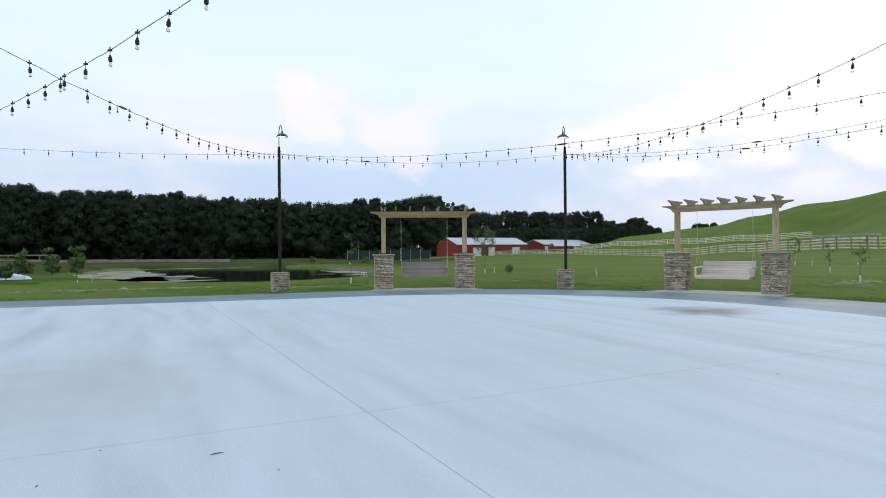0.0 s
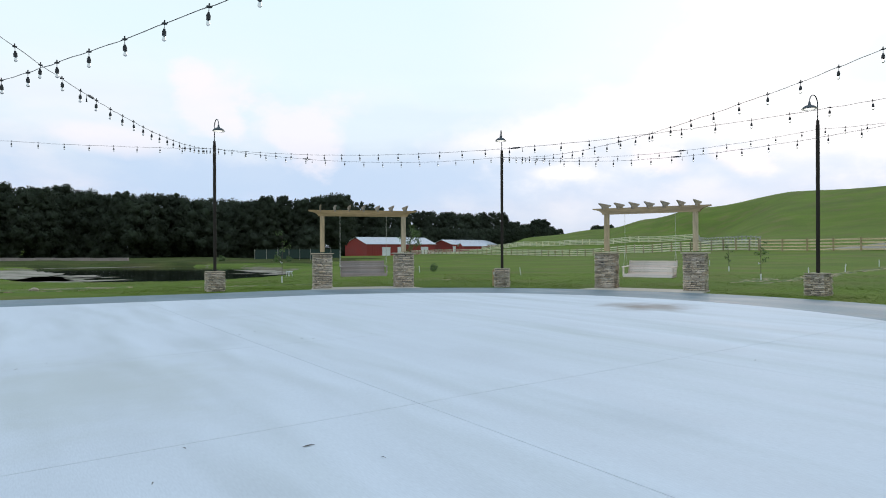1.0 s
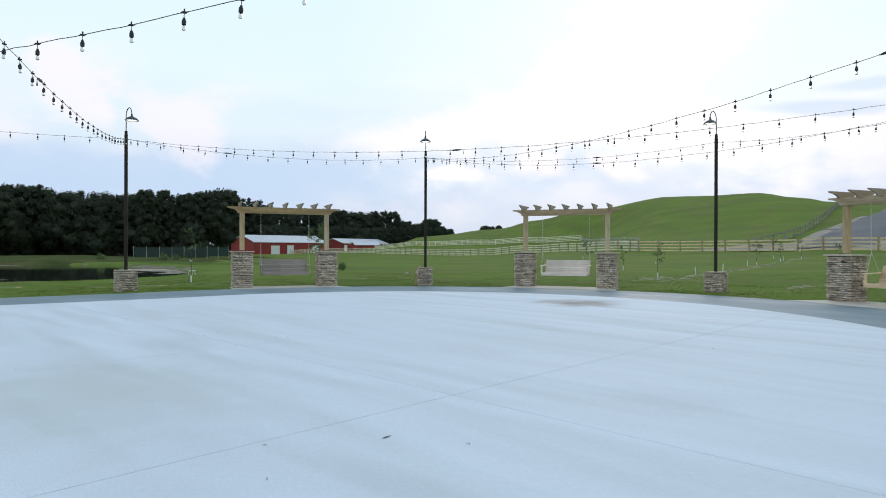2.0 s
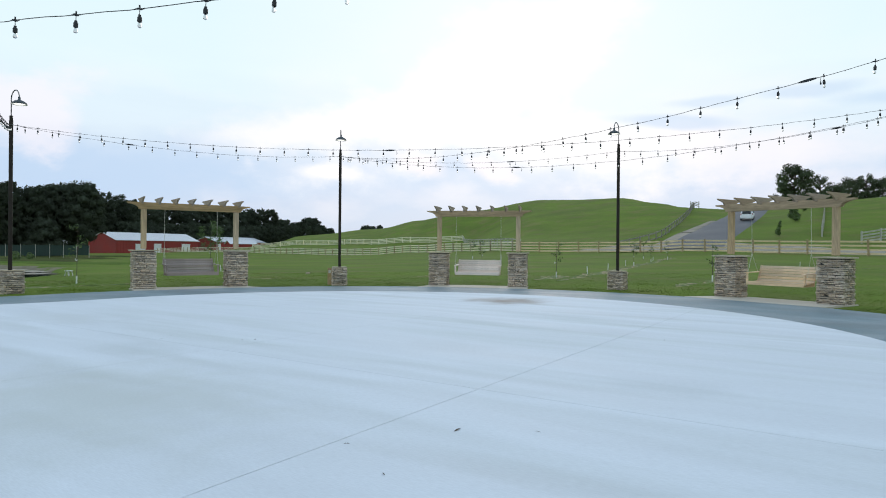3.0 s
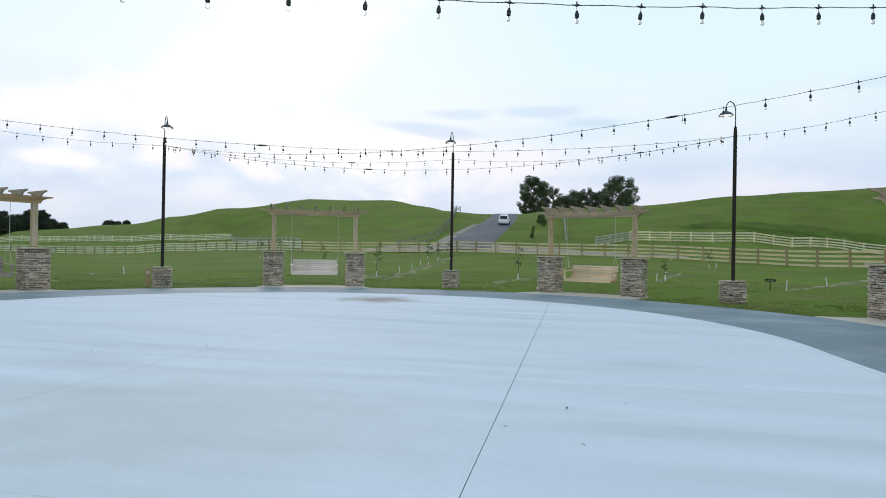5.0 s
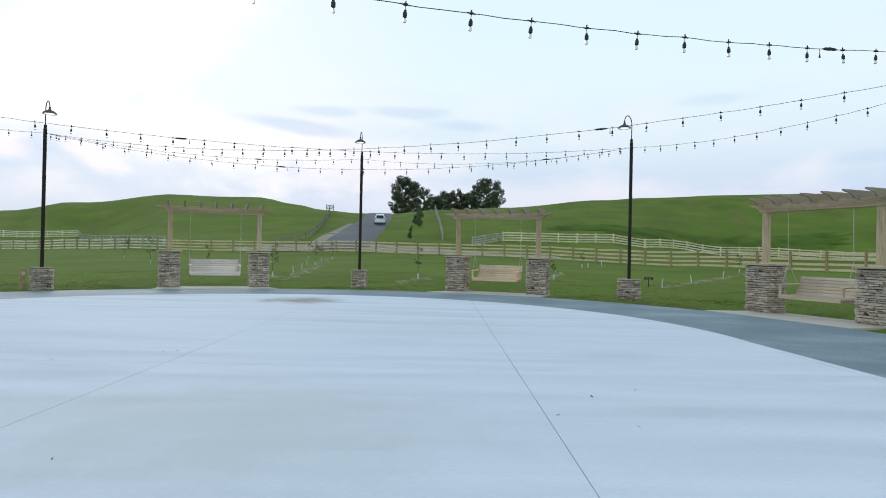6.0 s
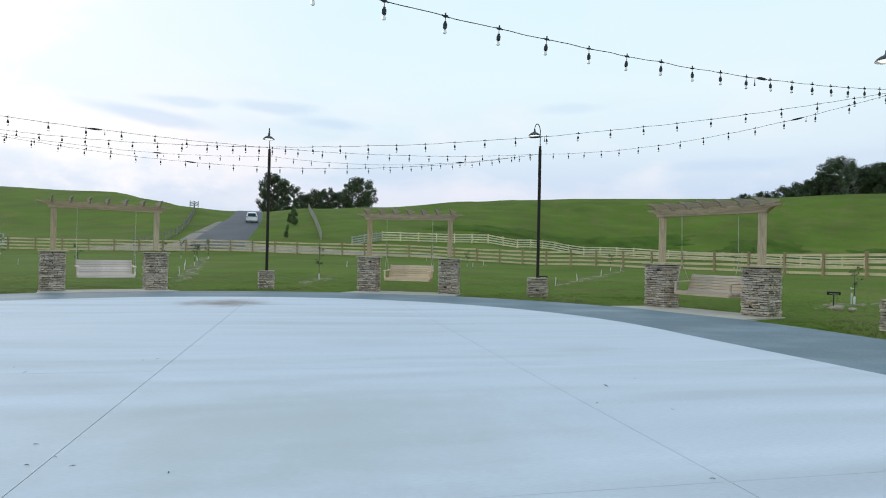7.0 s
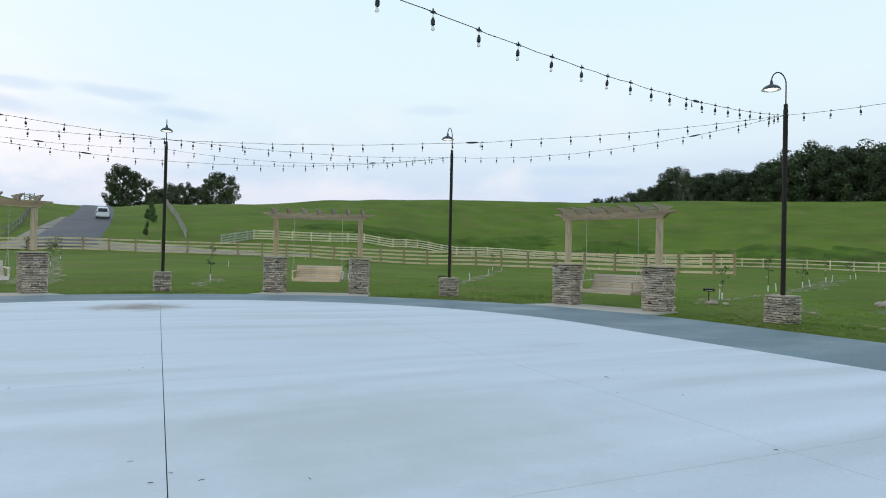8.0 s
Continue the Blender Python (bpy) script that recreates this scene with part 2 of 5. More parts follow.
M["timber"] = material("weathered_timber", (0.46, 0.325, 0.18), 0.75, vary=0.32, noise_scale=5, fine=45, bump=0.4, bump_dist=0.006, second=(0.325, 0.245, 0.18), second_scale=2.5, second_amount=(0.48, 0.75), stretch=(0.10, 1, 1), per_object=0.07, spec=0.2)
M["timber_post"] = material("weathered_timber_post", (0.50, 0.355, 0.19), 0.75, vary=0.32, noise_scale=5, fine=45, bump=0.4, bump_dist=0.006, second=(0.37, 0.27, 0.165), second_scale=2.5, second_amount=(0.48, 0.75), stretch=(1, 1, 0.10), per_object=0.07, spec=0.2)
M["timber_grey"] = material("grey_weathered_timber", (0.37, 0.29, 0.21), 0.75, vary=0.32, noise_scale=5, fine=45, bump=0.4, bump_dist=0.006, second=(0.29, 0.25, 0.21), second_scale=2.5, second_amount=(0.48, 0.75), stretch=(0.10, 1, 1), per_object=0.07, spec=0.2)
M["bench_grey"] = material("silvered_bench_wood", (0.31, 0.245, 0.215), 0.7, vary=0.2, noise_scale=8, fine=60, bump=0.3, per_object=0.12, stretch=(1, 0.1, 1))
M["bench_white"] = material("pale_bench_wood", (0.75, 0.62, 0.53), 0.7, vary=0.15, noise_scale=8, fine=60, bump=0.3, per_object=0.1, stretch=(1, 0.1, 1))
M["bench_new"] = material("new_pine_bench_wood", (0.68, 0.475, 0.275), 0.6, vary=0.2, noise_scale=8, fine=60, bump=0.3, per_object=0.12, stretch=(1, 0.1, 1))
M["bench_tan"] = material("tan_bench_wood", (0.54, 0.415, 0.30), 0.65, vary=0.2, noise_scale=8, fine=60, bump=0.3, per_object=0.12, stretch=(1, 0.1, 1))
M["bronze"] = material("dark_bronze_paint", (0.030, 0.024, 0.019), 0.5, vary=0.15, noise_scale=5, bump=0.05, spec=0.12)
M["grey_metal"] = material("dark_grey_metal", (0.075, 0.085, 0.09), 0.5, metal=0.3, vary=0.15, noise_scale=5, bump=0.05, spec=0.3)
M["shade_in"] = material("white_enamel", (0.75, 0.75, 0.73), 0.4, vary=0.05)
M["black"] = material("black_rubber", (0.018, 0.019, 0.02), 0.6, vary=0.1, bump=0.05)
M["chain"] = material("galvanised_chain", (0.60, 0.58, 0.50), 0.45, metal=0.2, vary=0.1, bump=0)
M["lawn"] = material("lawn", (0.112, 0.163, 0.026), 0.95, vary=0.19, noise_scale=0.13, fine=5, bump=0.5, bump_dist=0.03, second=(0.150, 0.158, 0.046), second_scale=0.30, second_amount=(0.48, 0.70), spec=0.04)
M["rough"] = material("rough_olive_grass", (0.054, 0.070, 0.018), 0.95, vary=0.35, noise_scale=0.3, fine=6, bump=0.7, bump_dist=0.05, second=(0.085, 0.082, 0.030), second_scale=0.2, spec=0.03)
M["rough_hill"] = material("rough_hill_grass", (0.076, 0.124, 0.019), 0.95, vary=0.35, noise_scale=0.3, fine=6, bump=0.7, bump_dist=0.05, second=(0.09, 0.116, 0.028), second_scale=0.2, spec=0.03)
M["blade"] = material("grass_blades", (0.114, 0.166, 0.024), 0.8, vary=0.25, noise_scale=0.4, fine=3, bump=0, island=0.08, spec=0.05)
M["soil"] = material("straw_and_soil", (0.29, 0.21, 0.12), 0.95, vary=0.35, noise_scale=2.0, fine=20, bump=0.6, bump_dist=0.02, second=(0.085, 0.125, 0.018), second_scale=3.2, second_amount=(0.42, 0.50))
M["gravel"] = material("pale_gravel", (0.27, 0.23, 0.18), 0.95, vary=0.2, noise_scale=1, fine=20, bump=0.5, second=(0.20,0.18,0.13), second_scale=0.5, second_amount=(0.5, 0.62))
M["asphalt"] = material("asphalt", (0.075, 0.077, 0.085), 0.8, vary=0.15, noise_scale=0.3, fine=15, bump=0.3)
M["fence"] = material("sunbleached_fence_board", (0.74, 0.60, 0.41), 0.8, vary=0.2, noise_scale=1.5, fine=25, bump=0.3, island=0.18, stretch=(1, 0.3, 1), spec=0.2)
M["post"] = material("brown_fence_post", (0.34, 0.265, 0.165), 0.85, vary=0.25, noise_scale=2, fine=20, bump=0.3, island=0.2, stretch=(1, 1, 0.2), spec=0.2)
M["fence_white"] = material("cream_fence_board", (0.80, 0.73, 0.54), 0.7, vary=0.12, noise_scale=1.5, fine=25, bump=0.2, island=0.12)
M["fence_warm"] = material("warm_cream_fence_board", (0.78, 0.67, 0.46), 0.7, vary=0.15, noise_scale=1.5, fine=25, bump=0.2, island=0.15)
M["fence_grey"] = material("grey_fence_board", (0.40, 0.385, 0.33), 0.8, vary=0.2, noise_scale=1.5, fine=25, bump=0.2, island=0.12)
M["rail_grey"] = material("weathered_rail", (0.24, 0.225, 0.185), 0.85, vary=0.2, noise_scale=1.5, fine=20, bump=0.2)
M["leaf"] = material("oak_leaves", (0.074, 0.100, 0.046), 0.8, vary=0.4, noise_scale=0.15, fine=2, bump=0, island=0.35, spec=0.2)
M["leaf_far"] = material("woodland_leaves", (0.047, 0.058, 0.038), 0.9, vary=0.18, noise_scale=0.08, fine=1.5, bump=0, island=0.12, spec=0.03)
M["leaf_young"] = material("young_leaves", (0.10, 0.15, 0.05), 0.7, vary=0.3, noise_scale=2, fine=6, bump=0, island=0.4, spec=0.2)
M["dead_wood"] = material("dead_wood", (0.30, 0.29, 0.27), 0.9, vary=0.2, noise_scale=2, fine=12, bump=0.3)
M["bark"] = material("bark", (0.09, 0.07, 0.055), 0.9, vary=0.3, noise_scale=3, fine=12, bump=0.5)
M["barn_red"] = material("red_barn_metal", (0.27, 0.026, 0.02), 0.6, vary=0.15, noise_scale=0.3, fine=5, bump=0.1)
M["barn_roof"] = material("white_metal_roof", (0.58, 0.58, 0.60), 0.4, vary=0.06, noise_scale=0.3, fine=5, bump=0.05)
M["white"] = material("white_paint", (0.72, 0.72, 0.70), 0.6, vary=0.08, noise_scale=2)
M["car_paint"] = material("white_car_paint", (0.88, 0.89, 0.90), 0.25, vary=0.03, noise_scale=1, bump=0)
M["car_glass"] = material("tinted_glass", (0.012, 0.014, 0.016), 0.08, vary=0.05, bump=0)
M["tail_red"] = material("red_lens", (0.25, 0.012, 0.010), 0.2, vary=0.05, bump=0)
M["tyre"] = material("tyre_rubber", (0.02, 0.02, 0.02), 0.8, vary=0.1)
M["mesh_green"] = material("green_windscreen", (0.022, 0.042, 0.034), 0.9, vary=0.15, noise_scale=1, fine=20)
M["scum"] = material("pond_scum", (0.33, 0.29, 0.23), 0.9, vary=0.25, noise_scale=0.6, fine=4, bump=0.3, second=(0.15, 0.155, 0.09), second_scale=0.5, spec=0.1)
M["mud"] = material("dry_pond_mud", (0.19, 0.165, 0.11), 0.95, vary=0.25, noise_scale=0.8, fine=8, bump=0.4, second=(0.11, 0.12, 0.045), second_scale=0.4, spec=0.1)
M["pink_stone"] = material("pinkish_timber", (0.30, 0.24, 0.21), 0.8, vary=0.2, noise_scale=1)
M["tarp"] = material("white_tarp", (0.74, 0.78, 0.83), 0.5, vary=0.08, noise_scale=2)

m = bpy.data.materials.new("pond_water")
m.use_nodes = True
b = m.node_tree.nodes["Principled BSDF"]
b.inputs["Base Color"].default_value = (0.010, 0.013, 0.010, 1)
b.inputs["Roughness"].default_value = 0.06
wn = m.node_tree.nodes.new("ShaderNodeTexNoise")
wn.inputs["Scale"].default_value = 1.2
wb = m.node_tree.nodes.new("ShaderNodeBump")
wb.inputs["Strength"].default_value, wb.inputs["Distance"].default_value = 0.05, 0.02
m.node_tree.links.new(wn.outputs[0], wb.inputs["Height"])
m.node_tree.links.new(wb.outputs[0], b.inputs["Normal"])
M["water"] = m

m = bpy.data.materials.new("clear_bulb_glass")
m.use_nodes = True
b = m.node_tree.nodes["Principled BSDF"]
b.inputs["Base Color"].default_value = (0.62, 0.63, 0.63, 1)
b.inputs["Roughness"].default_value, b.inputs["Transmission Weight"].default_value, b.inputs["IOR"].default_value = 0.03, 1.0, 1.15
M["glass"] = m

m = bpy.data.materials.new("lit_lamp_lens")
m.use_nodes = True
b = m.node_tree.nodes["Principled BSDF"]
b.inputs["Base Color"].default_value = (0.9, 0.9, 0.88, 1)
b.inputs["Emission Color"].default_value = (1.0, 0.97, 0.92, 1)
b.inputs["Emission Strength"].default_value = 0.9
M["lens"] = m

# ---- mesh helpers ----


def part(name, bm, mat, parent=None, label="", smooth=False, m=None):
    me = bpy.data.meshes.new(name)
    bm.to_mesh(me)
    bm.free()
    me.materials.append(mat)
    if smooth:
        me.polygons.foreach_set("use_smooth", [True] * len(me.polygons))
    ob = new(name, me)
    if parent:
        ob.parent = parent
    if m is not None:
        ob.matrix_basis = m
    if label:
        ob["label"] = label
    return ob


def share(name, me, parent, m):
    ob = new(name, me)
    ob.parent = parent
    ob.matrix_basis = m
    return ob


def empty(name, m=None):
    ob = new(name)
    if m is not None:
        ob.matrix_basis = m
    return ob


def box(bm, cx, cy, cz, sx, sy, sz, m=None):
    r = bmesh.ops.create_cube(bm, size=1)
    bmesh.ops.scale(bm, vec=(sx, sy, sz), verts=r["verts"])
    bmesh.ops.translate(bm, vec=(cx, cy, cz), verts=r["verts"])
    if m is not None:
        bmesh.ops.transform(bm, matrix=m, verts=r["verts"])
    return r["verts"]


def bevelled(sx, sy, sz, bev=0.006, seg=1):
    bm = bmesh.new()
    box(bm, 0, 0, 0, sx, sy, sz)
    bmesh.ops.bevel(bm, geom=bm.edges[:], offset=bev, segments=seg, affect="EDGES")
    return bm


def tube(bm, pts, radius, sides=8, caps=True):
    """A round bar along points; radius is a number or one for each point."""
    pts = [Vector(p) for p in pts]
    rads = radius if isinstance(radius, (list, tuple)) else [radius] * len(pts)
    rings = []
    ref = Vector((0.31, 0.95, 0.05)).normalized()
    for i, p in enumerate(pts):
        d = (pts[min(i + 1, len(pts) - 1)] - pts[max(i - 1, 0)]).normalized()
        u = d.cross(ref if abs(d.dot(ref)) < 0.95 else Vector((1, 0, 0))).normalized()
        v = d.cross(u)
        rings.append([bm.verts.new(p + (u * math.cos(2 * math.pi * k / sides) + v * math.sin(2 * math.pi * k / sides)) * rads[i]) for k in range(sides)])
    for a, c in zip(rings, rings[1:]):
        for k in range(sides):
            bm.faces.new((a[k], a[(k + 1) % sides], c[(k + 1) % sides], c[k]))
    if caps:
        bm.faces.new(rings[0][::-1])
        bm.faces.new(rings[-1])
    return bm


def lathe(bm, profile, sides=20, m=None):
    """Turn (radius, z) pairs round the z axis."""
    rings = []
    for r, z in profile:
        rings.append([bm.verts.new((r * math.cos(2 * math.pi * k / sides), r * math.sin(2 * math.pi * k / sides), z)) for k in range(sides)])
    for a, c in zip(rings, rings[1:]):
        for k in range(sides):
            bm.faces.new((a[k], a[(k + 1) % sides], c[(k + 1) % sides], c[k]))
    if m is not None:
        bmesh.ops.transform(bm, matrix=m, verts=[v for ring in rings for v in ring])
    return bm


def extrude_profile(pts, thick):
    """A flat board: outline in (x, z), thickness along y."""
    bm = bmesh.new()
    a = [bm.verts.new((x, -thick / 2, z)) for x, z in pts]
    c = [bm.verts.new((x, thick / 2, z)) for x, z in pts]
    bm.faces.new(a)
    bm.faces.new(c[::-1])
    n = len(pts)
    for i in range(n):
        bm.faces.new((a[i], c[i], c[(i + 1) % n], a[(i + 1) % n]))
    bmesh.ops.recalc_face_normals(bm, faces=bm.faces[:])
    return bm


def lerp(t, a, b):
    return a + (b - a) * t


# ---- the lie of the land ----
# for bearings round the near lawn: pairs of (distance, height)
HUB = (-7.0, -5.0)
STATIONS = (67.68, 21.85, -22.79, -67.85)
LAND = [
    (-180, [(20, -0.1), (60, 0), (150, 0), (400, 0)]),
    (-100, [(20, -0.05), (60, 0.2), (93, 0.2), (160, 9), (400, 5)]),
    (-60, [(20, -0.05), (35, 0.4), (93, -0.3), (155, 14.4), (250, 13), (500, 8)]),
    (-53, [(20, -0.05), (35, 0.4), (93, -0.3), (155, 14.9), (250, 13), (500, 8)]),
    (-45, [(20, -0.05), (35, 0.45), (100, -0.5), (155, 15.4), (250, 13), (500, 8)]),
    (-35, [(20, -0.05), (45, 0.45), (97, 0.0), (150, 14.8), (250, 13), (500, 8)]),
    (-24, [(20, -0.05), (50, 0.5), (94, 0.2), (150, 15.0), (250, 13), (500, 8)]),
    (-18, [(20, -0.05), (60, 0.5), (88, 1.4), (150, 14.5), (250, 13), (500, 8)]),
    (-13.6, [(20, -0.05), (60, 0.55), (85, 2.2), (150, 13.9), (250, 12), (500, 8)]),
    (-5, [(20, -0.05), (60, 0.7), (71, 0.8), (85, 2.7), (145, 11.3), (250, 15), (290, 17), (500, 12)]),
    (1, [(20, -0.05), (60, 0.7), (72, 0.8), (92, 3.4), (150, 10.8), (250, 14.5), (290, 16.8), (500, 11)]),
    (5.5, [(20, -0.05), (60, 0.7), (74, 0.8), (92, 3.1), (121, 6.1), (155, 9.7), (250, 13.5), (290, 16), (500, 10)]),
    (8, [(20, -0.05), (60, 0.55), (74, 0.8), (92, 3.0), (121, 6.1), (155, 9.8), (250, 12.5), (290, 14.5), (500, 9)]),
    (11.5, [(20, -0.05), (66, 0.5), (76, 0.8), (94, 3.0), (155, 10.6), (250, 8), (500, 6)]),
    (14, [(20, -0.05), (80, 0.6), (110, 4.5), (165, 12.6), (260, 10), (500, 6)]),
    (17, [(20, -0.05), (80, 0.5), (110, 3.9), (175, 15.0), (270, 11), (500, 6)]),
    (24, [(20, -0.1), (60, 0.22), (80, 0.35), (110, 3.0), (185, 15.5), (280, 11), (500, 6)]),
    (31.4, [(20, -0.1), (60, 0.2), (100, 0.3), (149, 1.7), (190, 12.6), (290, 9), (500, 6)]),
    (35.5, [(20, -0.1), (60, 0.0), (115, 0.0), (149, 1.6), (200, 10.0), (300, 8), (500, 5)]),
    (40, [(20, -0.1), (60, -0.2), (129, -0.75), (165, 1.9), (230, 8.0), (320, 6), (500, 4)]),
    (46, [(20, -0.1), (60, -0.3), (135, -0.75), (165, 0.6), (185, 2.0), (260, 6.0), (350, 5), (500, 3)]),
    (49, [(20, -0.1), (60, -0.3), (140, -0.6), (165, -0.2), (185, 1.2), (250, 2.0), (350, 2), (500, 1)]),
    (53, [(20, -0.1), (60, -0.3), (100, -0.6), (164, -0.3), (185, 0.4), (215, 0.3), (250, 0), (400, 0)]),
    (60, [(20, -0.1), (60, -0.3), (100, -0.6), (170, -0.5), (210, -0.4), (260, -1.4), (400, -1)]),
    (75, [(20, -0.1), (28, -0.25), (60, -0.3), (112, -0.3), (150, -1.1), (400, -1)]),
    (93, [(20, -0.1), (28, -0.25), (60, -0.3), (112, -0.3), (150, -1.1), (400, -1)]),
    (98, [(20, -0.1), (28, -0.2), (60, -0.25), (120, 0.0), (134, 0.4), (152, -0.9), (400, -1)]),
    (130, [(20, -0.1), (28, -0.2), (60, -0.25), (120, 0.0), (134, 0.4), (152, -0.9), (400, -1)]),
    (180, [(20, -0.1), (60, -0.1), (150, 0), (400, 0)]),
]
POND = (2.6, 42.0, 9.4, 17.0)
# for bearings: how much the far land rises (or falls) besides, in metres at 150 m
RISE = [(-180, 0), (-100, 1.25), (-60, 1.25), (-20, 1.2), (5, 1.05), (24, 0.8), (38, 0.4), (48, 0), (58, -0.8), (66, -0.8), (74, 0), (180, 0)]


def on_row(row, r):
    pts = [(0, -0.03), (16, -0.03)] + row + [(4500, 0)]
    for (r0, z0), (r1, z1) in zip(pts, pts[1:]):
        if r <= r1:
            s = (r - r0) / (r1 - r0)
            return lerp(s, z0, z1)
    return 0.0


def land(x, y):
    """Height of the ground at a place."""
    dx, dy = x - HUB[0], y - HUB[1]
    r, a = math.hypot(dx, dy), math.degrees(math.atan2(dy, dx))
    z = 0
    for (a0, row0), (a1, row1) in zip(LAND, LAND[1:]):
        if a0 <= a <= a1:
            s = (a - a0) / (a1 - a0)
            s = s * s * (3 - 2 * s)
            soft = 0
            for k in (-0.06, -0.03, 0, 0.03, 0.06):
                soft += lerp(s, on_row(row0, r * (1 + k)), on_row(row1, r * (1 + k))) / 5
            z = soft
            break
    far = 0 if r < 58 else lerp((r - 58) / 30, 0, 0.55) if r < 88 else lerp(min(1, (r - 88) / 62), 0.55, 1.0)
    for (a0, s0), (a1, s1) in zip(RISE, RISE[1:]):
        if a0 <= a <= a1:
            z += far * lerp((a - a0) / (a1 - a0), s0, s1)
    # the lawn dips to the concrete and round the swing pads
    out = math.hypot(x, y) - 10.78 if x >= 0 else y - 10.88 + 0.16 * x if y > 0 else -y - 10.68 + 0.05 * x
    z = lerp(min(1, max(0, (out - 0.1) / 0.45)), -0.12, z)
    for sa in STATIONS:
        d = math.hypot(x - 12 * math.cos(radians(sa)), y - 12 * math.sin(radians(sa)))
        z = lerp(min(1, max(0, (3.2 - d) / 1.0)), z, -0.112)
    if r > 26:
        amp = min(1.0, (r - 26) / 60)
        z += amp * 0.35 * noise.noise((x * 0.035, y * 0.035, 3.1)) + 0.10 * amp * noise.noise((x * 0.15, y * 0.15, 7.7))
    e = math.hypot((x - POND[0]) / POND[2], (y - POND[1]) / POND[3]) + 0.12 * noise.noise((x * 0.12, y * 0.12, 1.3))
    if e < 1.12:
        z = lerp(min(1, max(0, (1.12 - e) / 0.2)), z, -1.0)
    return z

# ---- ground ----


def ground_sheet():
    radii = [0.0, 4.0, 8.0, 9.5, 10.4]
    while radii[-1] < 15:
        radii.append(radii[-1] + 0.2)
    while radii[-1] < 30:
        radii.append(radii[-1] + 0.9)
    while radii[-1] < 4400:
        radii.append(radii[-1] * 1.035 + 0.4)
    angles = [radians(a * 1.0) for a in range(360)]
    verts, faces = [], []
    for r in radii:
        for a in angles:
            x, y = r * math.cos(a), r * math.sin(a)
            z = land(x, y) if r > 10 else -0.25
            verts.append((x, y, z))
    n = len(angles)
    for i in range(len(radii) - 1):
        for k in range(n):
            faces.append((i * n + k, (i + 1) * n + k, (i + 1) * n + (k + 1) % n, i * n + (k + 1) % n))
    me = bpy.data.meshes.new("ground")
    me.from_pydata(verts, [], faces)
    me.materials.append(M["lawn"])
    me.polygons.foreach_set("use_smooth", [True] * len(me.polygons))
    return tagged(new("ground", me), "mown green lawn rising into grassy hills", "ground", kind="structure")


ground_sheet()

R_IN, R_OUT, WEST = 7.48, 10.78, -15.0


def rim(radius, z, n=72):
    """Outline of the terrace: a half circle to the east, straight sides that open towards the west."""
    pts = []
    for k in range(n + 1):
        a = radians(-92 + 184 * k / n)
        pts.append((radius * math.cos(a), radius * math.sin(a) + (0.22 if radius < 9 else 0.1), z))
    top, low = pts[-1], pts[0]
    pts.append((WEST, top[1] + 0.16 * (top[0] - WEST), z))
    pts.append((WEST, low[1] - 0.05 * (low[0] - WEST), z))
    return pts


def prism(bm, outline, depth):
    a = [bm.verts.new(p) for p in outline]
    c = [bm.verts.new((p[0], p[1], p[2] - depth)) for p in outline]
    bm.faces.new(a)
    n = len(a)
    for i in range(n):
        bm.faces.new((a[i], c[i], c[(i + 1) % n], a[(i + 1) % n]))
    return bm


# band of darker stained concrete round the terrace
bm = bmesh.new()
inner, outer = rim(R_IN + 0.004, -0.022), rim(R_OUT, -0.062)
vi = [bm.verts.new(p) for p in inner]
vo = [bm.verts.new(p) for p in outer]
vb = [bm.verts.new((p[0], p[1], -0.3)) for p in outer]
vc = [bm.verts.new((p[0], p[1], -0.3)) for p in inner]
n = len(vi)
for i in range(n):
    j = (i + 1) % n
    if i == n - 2:
        continue
    bm.faces.new((vi[i], vo[i], vo[j], vi[j]))
    bm.faces.new((vo[i], vb[i], vb[j], vo[j]))
    bm.faces.new((vc[i], vi[i], vi[j], vc[j]))
bmesh.ops.recalc_face_normals(bm, faces=bm.faces[:])
tagged(part("pavement_border", bm, M["stained"]), "dark grey stained concrete band with a slight sheen", "paving", kind="structure")

# swing stations: bearing of each, the fourth pair of columns stands beside the last lamp
SWINGS = list(zip(STATIONS, ("bench_grey", "bench_white", "bench_new", "bench_tan")))
COL_S, COL_W = 1.36, 0.645
REACH = {67.68: (11.79, 0.07), 21.85: (12.0, 0.38), -22.79: (12.09, 0.06), -67.85: (12.02, -1.19)}


def station(a):
    """Frame of a swing station, its origin between the columns: x outwards from the terrace, y along the swing."""
    r, turn = REACH[a]
    return pose(r * math.cos(radians(a)), r * math.sin(radians(a)), 0, 0, 0, a + turn)


for a, _ in SWINGS:
    bm = bmesh.new()
    r = REACH[a][0]
    prism(bm, [(10.58 - r, -1.80, -0.05), (-0.62, -1.70, -0.07), (0.42, -1.70, -0.085), (0.42, 1.70, -0.085), (-0.62, 1.70, -0.07), (10.58 - r, 1.80, -0.05)], 0.25)
    bmesh.ops.bevel(bm, geom=[e for e in bm.edges if all(v.co.z > -0.12 for v in e.verts)], offset=0.012, affect="EDGES")
    tagged(part("swing_pad", bm, M["pad"], m=station(a)), "plain pale concrete pad under a porch swing", "paving", kind="structure")

# ---- stone masonry ----
rnd = random.Random(5)


